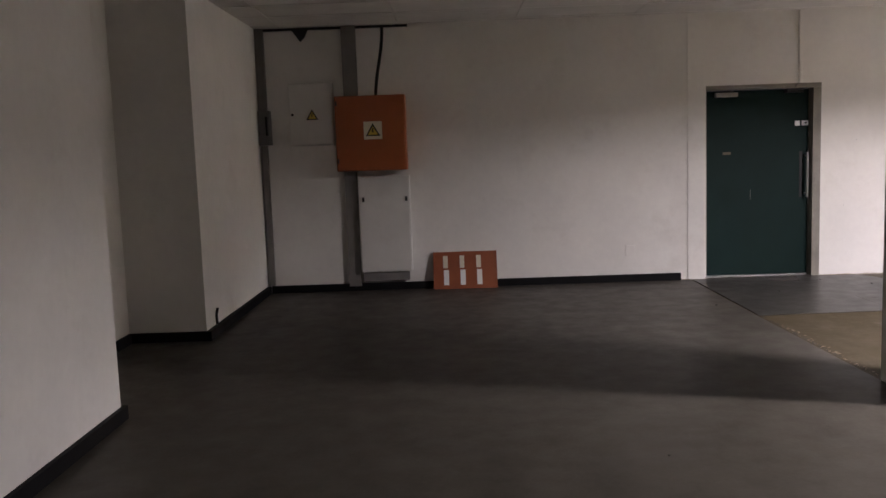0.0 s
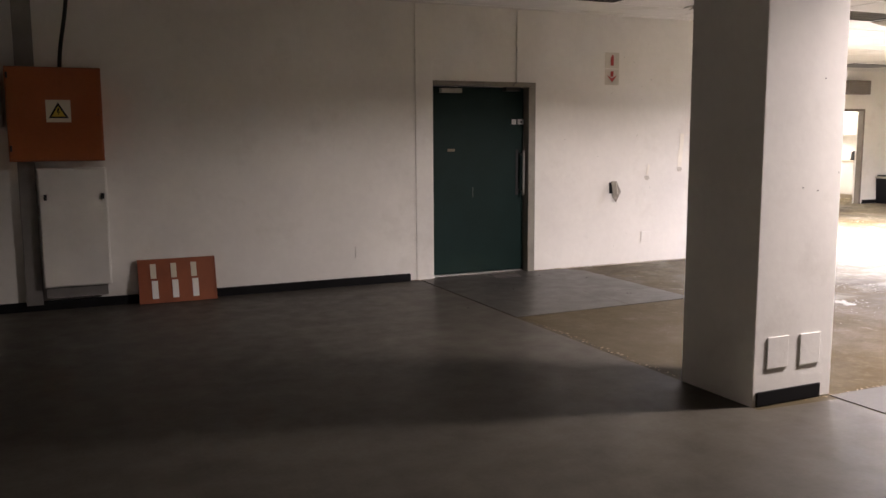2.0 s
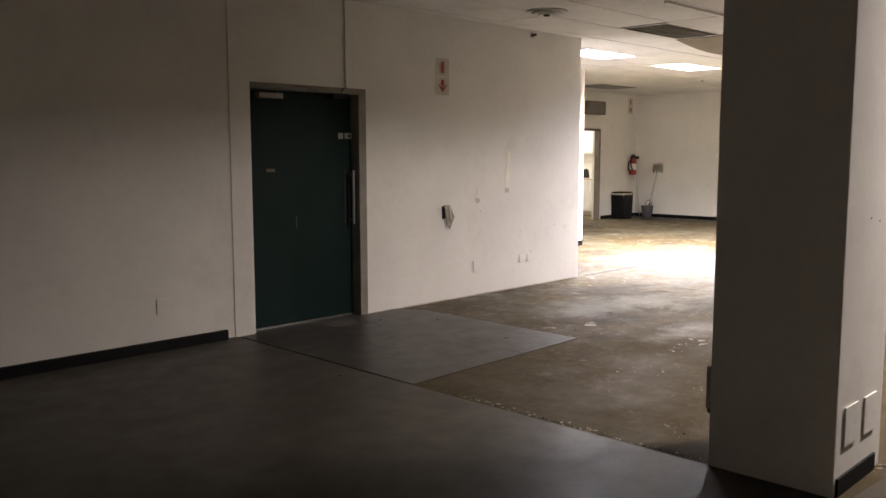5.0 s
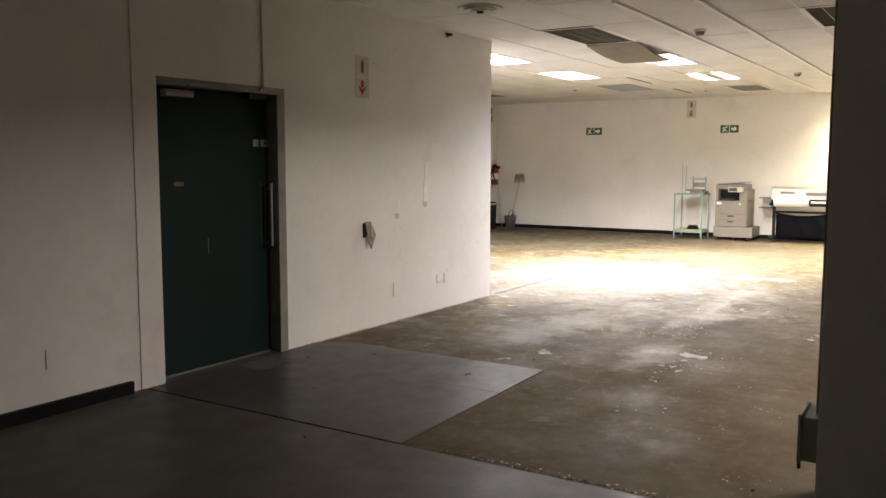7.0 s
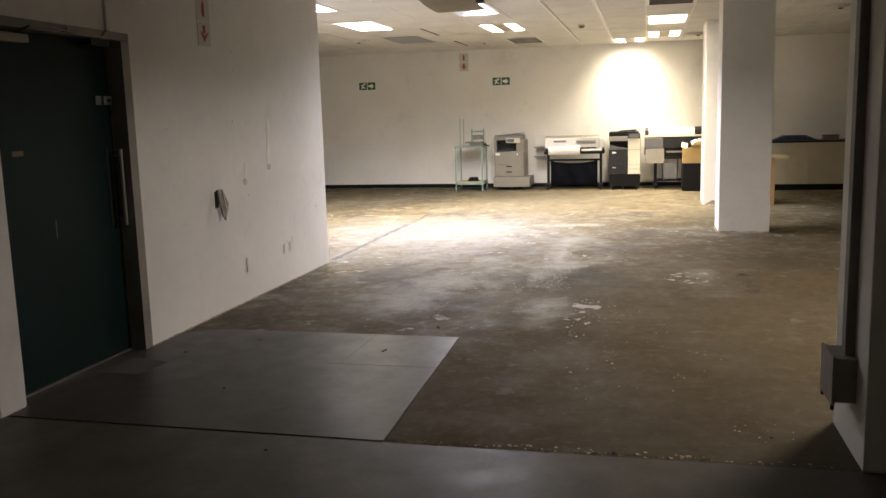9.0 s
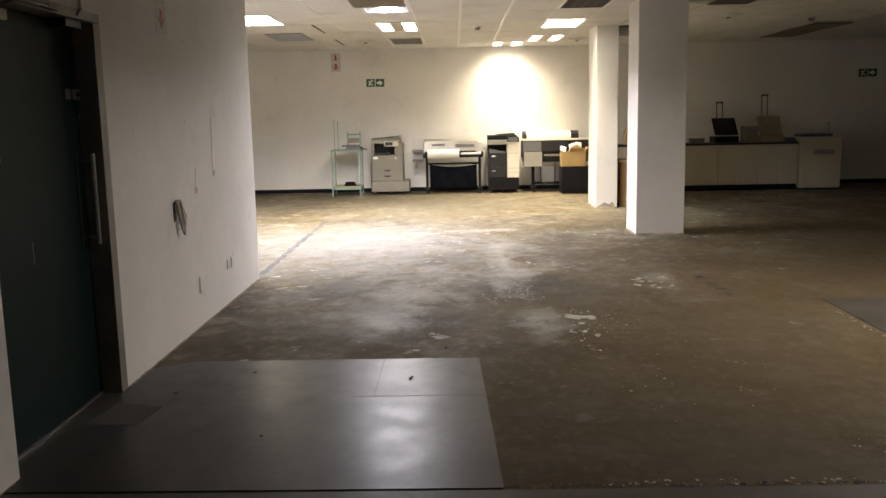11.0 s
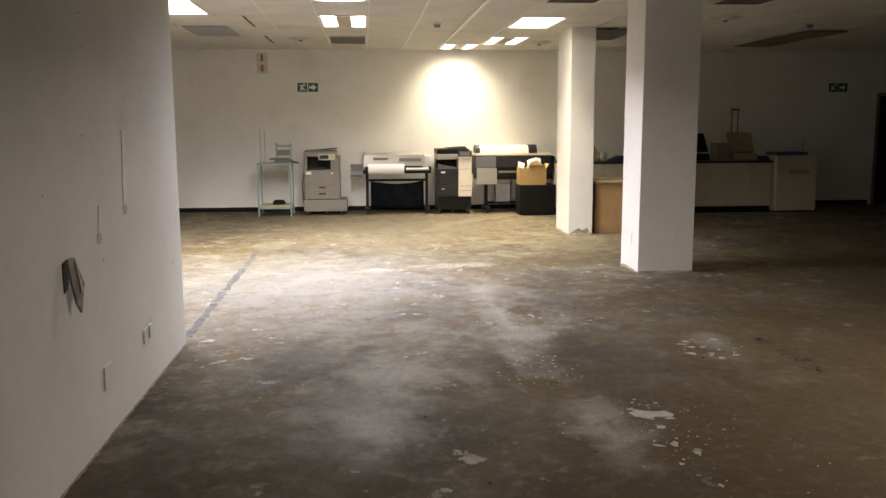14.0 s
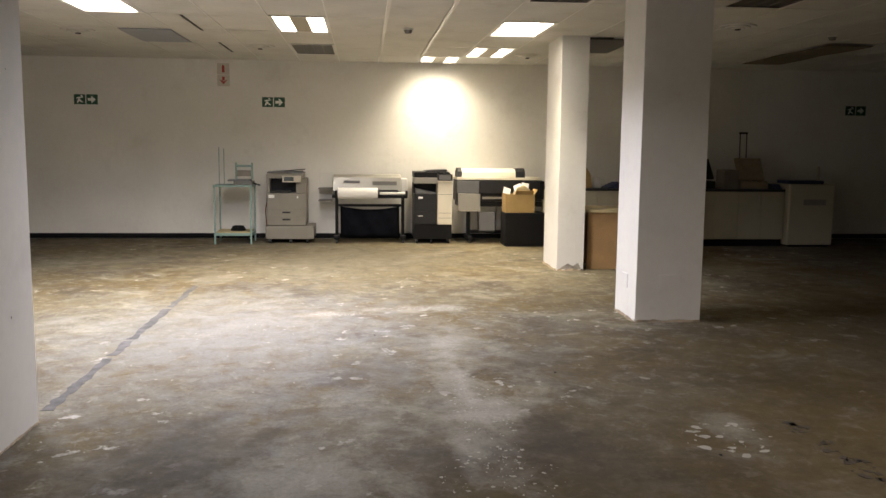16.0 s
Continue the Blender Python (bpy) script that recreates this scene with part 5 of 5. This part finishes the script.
def bucket(x, y):
    t = thing("bucket", (x, y, 0), "grey plastic mop bucket on the floor", "bucket")
    bm = bmesh.new()
    n = 20
    rings = [[bm.verts.new((x + r * math.cos(2 * math.pi * k / n), y + r * math.sin(2 * math.pi * k / n), z)) for k in range(n)]
             for r, z in ((0.105, 0.0), (0.14, 0.29), (0.15, 0.30), (0.15, 0.285), (0.132, 0.28), (0.10, 0.02))]
    for p, q in zip(rings, rings[1:]):
        for k in range(n):
            bm.faces.new((p[k], p[(k + 1) % n], q[(k + 1) % n], q[k]))
    bm.faces.new(rings[0][::-1]), bm.faces.new(rings[-1])
    part("body", bm, GREYP, t, smooth=True)
    bm = bmesh.new()
    chain(bm, [(x + 0.14 * math.cos(a), y - 0.03, 0.29 + 0.14 * math.sin(a)) for a in [math.pi * k / 10 for k in range(11)]], 0.007)
    part("handle", bm, BLACK, t)


bucket(16.48, 13.66)


def stick(name, foot, head, label, grip, head_up, mat_head):
    t = thing(name, foot, label, "cleaning tool", "mops by the corner")
    f, h = Vector(foot), Vector(head)
    part("handle", cy(f, h, 0.013, n=10), STEEL, t)
    part("grip", cy(f + (h - f) * grip[0], f + (h - f) * grip[1], 0.017, n=10), DGREY, t)
    if head_up:
        bm = bmesh.new()
        r = random.Random(7)
        for k in range(26):
            a = r.uniform(0, 6.28)
            p = h + Vector((0.02 * math.cos(a), 0.02 * math.sin(a), 0.08))
            chain(bm, [p, p + Vector((0.07 * math.cos(a), 0.07 * math.sin(a), r.uniform(0, 0.06))), p + Vector((0.09 * math.cos(a), 0.09 * math.sin(a), -r.uniform(0.06, 0.16)))], 0.014, 5)
        part("mop_head", bm, mat_head, t)
    else:
        part("broom_head", bx(h.x - 0.14, h.x + 0.14, h.y - 0.03, h.y + 0.03, h.z, h.z + 0.07, bev=0.01), mat_head, t)


stick("mop", (16.48, 13.67, 0.03), (16.80, 13.60, 1.12), "mop standing head up in the bucket against the wall", (0.12, 0.3), True, PLASTER)
stick("broom", (16.72, 14.0, 0.0), (16.74, 14.18, 1.36), "broom standing head up in the corner", (0.82, 0.95), False, DGREY)
t = thing("fire_extinguisher", (16.55, 14.15, 1.08), "red fire extinguisher hung on the wall", "fire extinguisher")
part("cylinder", cy((16.6, 14.14, 1.0), (16.6, 14.14, 1.34), 0.085, n=20), RED, t, smooth=False)
part("shoulder", cy((16.6, 14.14, 1.341), (16.6, 14.14, 1.40), 0.085, 0.03, 20), RED, t)
part("valve", bx(16.56, 16.66, 14.12, 14.16, 1.401, 1.47), BLACK, t)
bm = bmesh.new()
chain(bm, [(16.58, 14.12, 1.44), (16.47, 14.10, 1.42), (16.44, 14.10, 1.25), (16.50, 14.08, 1.10)], 0.014)
part("hose", bm, BLACK, t)
part("bracket", bx(16.55, 16.65, 14.226, YF, 1.1, 1.3), DGREY, t)
part("band", cy((16.6, 14.14, 1.12), (16.6, 14.14, 1.26), 0.0865, n=20), WHITEP, t, "white printed label")

t = thing("air_conditioner", (15.0, YF, 2.35), "brown grey air conditioner above the doorway", "air conditioner")
part("body", bx(14.66, 15.30, YF - 0.2, YF, 2.35, 2.64, bev=0.015), FRAME, t)
for k in range(6):
    part("slat", bx(14.70, 15.26, YF - 0.212, YF - 0.2005, 2.39 + 0.036 * k, 2.405 + 0.036 * k), GREYM, t)
bm = bmesh.new()
box(bm, KX0, KX0 + 0.05, YF - 0.006, YF + 0.12, 0, KH)
box(bm, KX1 - 0.05, KX1, YF - 0.006, YF + 0.12, 0, KH)
box(bm, KX0 + 0.05, KX1 - 0.05, YF - 0.006, YF + 0.12, KH - 0.05, KH)
solid("door_frame_kitchen", bm, FRAME, "dark frame of the open kitchenette doorway", "door frame")
for k in range(3):
    a = 14.6 + 0.6 * k
    t = thing("cabinet", (16.7, a + 0.3, 0), "white kitchen base cabinet", "cabinet", "kitchen cabinets")
    part("body", bx(16.42, 16.99, a + 0.001, a + 0.599, 0.1, 0.86), WHITEP, t)
    part("plinth", bx(16.45, 16.99, a + 0.001, a + 0.599, 0, 0.099), CREAM, t)
    d = part("door", bx(16.402, 16.419, a + 0.004, a + 0.596, 0.105, 0.855, bev=0.003), WHITEP, t)
    part("handle", cy((16.385, a + 0.1, 0.68), (16.385, a + 0.1, 0.8), 0.006, n=8), STEEL, d)
    t = thing("wall_cabinet", (16.8, a + 0.3, 1.5), "white kitchen wall cabinet", "cabinet", "kitchen wall cabinets")
    part("body", bx(16.66, 16.99, a + 0.001, a + 0.599, 1.5, 2.15), WHITEP, t)
    part("door", bx(16.642, 16.659, a + 0.004, a + 0.596, 1.505, 2.145, bev=0.003), WHITEP, t)
solid("worktop", bx(16.39, 16.99, 14.6, 16.4, 0.861, 0.90, bev=0.004), CREAM, "cream laminate worktop over kitchen cabinets", "worktop", "thing")
t = thing("kettle", (16.65, 15.5, 0.9), "dark kettle on the kitchen worktop", "kettle")
part("body", cy((16.65, 15.5, 0.901), (16.65, 15.5, 1.10), 0.09, 0.065, 18), DGREY, t)
part("lid", cy((16.65, 15.5, 1.101), (16.65, 15.5, 1.125), 0.05, 0.02, 14), BLACK, t)
t = thing("ceiling_light", (15.4, 15.6, CH), "lit square kitchen ceiling light", "ceiling light", "recessed ceiling lights")
part("housing", bx(15.0, 15.8, 15.3, 15.9, CH - 0.05, CH - 0.006, bev=0.006), TBAR, t)
part("diffuser", bx(15.03, 15.77, 15.33, 15.87, CH - 0.062, CH - 0.051), GLOW_W, t)
area_lamp(15.4, 15.6, CH - 0.07, 0.7, 0.5, 22, NEUTRAL)


# ---- slots, flakes and crumbs ----
for x0, x1 in ((12.2, 13.4), (14.6, 15.75)):
    s = thing("slot_vent", ((x0 + x1) / 2, 9.385, CH), "narrow dark slot vent in the ceiling", "air vent", "slot vents")
    part("slot", bx(x0, x1, 9.37, 9.40, CH - 0.004, CH - 0.0006), BLACK, s)
    part("lip", bx(x0, x1, 9.401, 9.41, CH - 0.008, CH - 0.0006), TBAR, s)


def flakes(name, cx, cyy, rx, ry, n, size, seed, material, label):
    """Thin irregular chips strewn over an ellipse on the floor."""
    r = random.Random(seed)
    bm = bmesh.new()
    for _ in range(n):
        a, d = r.uniform(0, 6.283), math.sqrt(r.random())
        x, y = cx + rx * d * math.cos(a), cyy + ry * d * math.sin(a)
        s = 0.003 + size * r.random() ** 2.4
        k = r.randint(6, 9)
        ph, el = r.uniform(0, 6.28), r.uniform(0.35, 1.0)
        pts = []
        for q in range(k):
            u = 2 * math.pi * q / k
            rad = s * r.uniform(0.55, 1.1)
            px, py = rad * math.cos(u), rad * el * math.sin(u)
            pts.append((x + px * math.cos(ph) - py * math.sin(ph), y + px * math.sin(ph) + py * math.cos(ph)))
        prism(bm, pts, "z", 0.0006, 0.0016)
    solid(name, bm, material, label, "debris", "stuff")


for k, a in enumerate(((7.05, 5.56, 0.30, 0.26, 46, 0.042), (5.45, 6.42, 0.62, 0.13, 48, 0.034), (5.6, 6.5, 0.5, 0.5, 70, 0.010), (10.72, 6.9, 0.10, 0.38, 200, 0.014), (10.5, 7.75, 0.10, 0.2, 80, 0.012),
                       (7.5, 6.82, 0.9, 0.16, 160, 0.014), (6.6, 6.85, 0.3, 0.3, 90, 0.014), (3.2, 5.45, 0.2, 0.15, 14, 0.007), (9.0, 8.3, 1.2, 0.8, 60, 0.010), (4.6, 6.2, 1.2, 0.7, 60, 0.009))):
    flakes("paint_flakes", *a, 100 + k, FLAKE, "white paint flakes stuck to the concrete floor")
bm = bmesh.new()
prism(bm, [(5.80, 6.55), (5.83, 6.48), (5.80, 6.40), (5.81, 6.34), (5.75, 6.31), (5.71, 6.33), (5.72, 6.42), (5.69, 6.47), (5.74, 6.53)], "z", 0.0006, 0.0020)
solid("paint_flakes", bm, FLAKE, "large white paint flake stuck to the concrete floor", "debris", "stuff")
for k, a in enumerate(((7.0, 5.12, 0.30, 0.07, 40, 0.045), (6.6, 5.1, 0.2, 0.07, 26, 0.05))):
    flakes("floor_scars", *a, 200 + k, SCAR, "dark scars in the concrete floor")
r = random.Random(12)
for x, y, z in ((4.30, 7.62, 0.006), (4.96, 7.43, 0), (2.81, 6.11, 0.005), (2.59, 7.67, 0.005), (4.07, 8.93, 0.006), (4.27, 7.63, 0.006), (4.44, 8.57, 0.006), (5.84, 7.65, 0), (6.81, 5.72, 0), (3.13, 5.41, 0), (3.4, 8.3, 0.006), (1.2, 3.9, 0.005), (9.6, 7.4, 0), (8.4, 6.2, 0)):
    bm = bmesh.new()
    bmesh.ops.create_icosphere(bm, subdivisions=1, radius=0.008)
    for v in bm.verts:
        v.co = Vector((x, y, z + 0.006)) + Vector((v.co.x * r.uniform(0.6, 1.5), v.co.y * r.uniform(0.6, 1.6), max(v.co.z * 0.6, -0.006)))
    solid("floor_crumb", bm, CRUMB, "small dark crumb of debris on the floor", "debris", "thing", "floor crumbs")
flakes("floor_seam", 2.818, 7.2, 0.016, 1.95, 220, 0.016, 301, CRUMB, "dark crumbled seam at the edge of the vinyl")
flakes("floor_seam", 2.84, 6.0, 0.03, 1.0, 90, 0.012, 302, GRIT, "pale grit along the edge of the vinyl")
flakes("floor_seam", 3.355, 3.6, 0.012, 0.85, 80, 0.012, 303, CRUMB, "dark crumbled seam between vinyl sheets")
flakes("floor_seam", 4.6, 4.50, 1.5, 0.02, 120, 0.014, 304, GRIT, "grit along the edge of the vinyl")
# ragged mortar along the foot of the plaster
rg = random.Random(9)
for x0, x1, y0, side in ((4.20, 7.54, YN, -1), (2.69, 2.96, YN, -1)):
    bm = bmesh.new()
    n = int((x1 - x0) / 0.03)
    lo = [bm.verts.new((x0 + (x1 - x0) * k / n, y0 - rg.uniform(0.005, 0.018), 0.0062)) for k in range(n + 1)]
    hi = [bm.verts.new((x0 + (x1 - x0) * k / n, y0 - 0.002, rg.uniform(0.008, 0.015))) for k in range(n + 1)]
    for k in range(n):
        bm.faces.new((lo[k], lo[k + 1], hi[k + 1], hi[k]))
    solid("mortar_edge", bm, GRIT, "ragged brown mortar along the foot of the plaster wall", "trim")
for x0, x1, y0, y1 in ((10.04, 10.64, 4.53, 5.12), (13.16, 13.94, 4.77, 5.11)):
    bm = bmesh.new()
    for (ax, ay), (bx_, by), (nx, ny) in (((x0, y1), (x0, y0), (-1, 0)), ((x1, y1), (x0, y1), (0, 1)), ((x0, y0), (x1, y0), (0, -1))):
        n = 14
        lo = [bm.verts.new((ax + (bx_ - ax) * k / n + nx * (d := rg.uniform(0.006, 0.03)), ay + (by - ay) * k / n + ny * d, 0.0005)) for k in range(n + 1)]
        hi = [bm.verts.new((ax + (bx_ - ax) * k / n + nx * 0.002, ay + (by - ay) * k / n + ny * 0.002, rg.uniform(0.008, 0.03))) for k in range(n + 1)]
        for k in range(n):
            bm.faces.new((lo[k], lo[k + 1], hi[k + 1], hi[k]))
    bmesh.ops.recalc_face_normals(bm, faces=bm.faces[:])
    solid("mortar_edge", bm, GRIT, "ragged mortar round the foot of a column", "trim")
bm = bmesh.new()
prism(bm, [(4.80, 0.02), (4.84, 0.10), (4.90, 0.06), (4.97, 0.09), (5.04, 0.05), (5.08, 0.02)], "x", 13.157, 13.1585)
solid("foot_scuff", bm, PLASTER, "brown scuff at the foot of the narrow column", "wall damage", "thing")
bm = bmesh.new()
prism(bm, [(13.20, 4.46), (13.52, 4.44), (13.55, 4.74), (13.22, 4.76)], "z", CH - 0.012, CH - 0.004)
solid("ceiling_gap", bm, VOID, "dark gap broken in a ceiling tile", "ceiling")
# nail holes and scuffs on the plaster
bm = bmesh.new()
for _ in range(22):
    x, z, s = rg.uniform(4.4, 7.4), rg.uniform(0.2, 2.6), rg.uniform(0.002, 0.006)
    prism(bm, [(x + s * math.cos(a) * rg.uniform(0.5, 1.2), z + s * math.sin(a) * rg.uniform(0.5, 1.6)) for a in (0, 1.05, 2.1, 3.14, 4.2, 5.2)], "y", YN - 0.0012, YN + 0.001)
solid("wall_marks", bm, CRUMB, "small nail holes and scuffs in the plaster", "wall damage", "stuff")
bm = bmesh.new()
for _ in range(8):
    x, z, s = rg.uniform(2.86, 3.42), rg.uniform(0.5, 2.5), rg.uniform(0.003, 0.006)
    prism(bm, [(x + s * math.cos(a) * rg.uniform(0.5, 1.2), z + s * math.sin(a) * rg.uniform(0.5, 1.6)) for a in (0, 1.05, 2.1, 3.14, 4.2, 5.2)], "y", 4.5138, 4.516)
solid("wall_marks", bm, CRUMB, "small nail holes in the column", "wall damage", "stuff")
s = thing("cable_stub", (-1.80, 7.1, 0.12), "short black cable stub at the foot of the pier", "cable")
bm = bmesh.new()
chain(bm, [(-1.815, 7.1, 0.10), (-1.815, 7.09, 0.18), (-1.81, 7.12, 0.23)], 0.012)
part("stub", bm, BLACK, s)
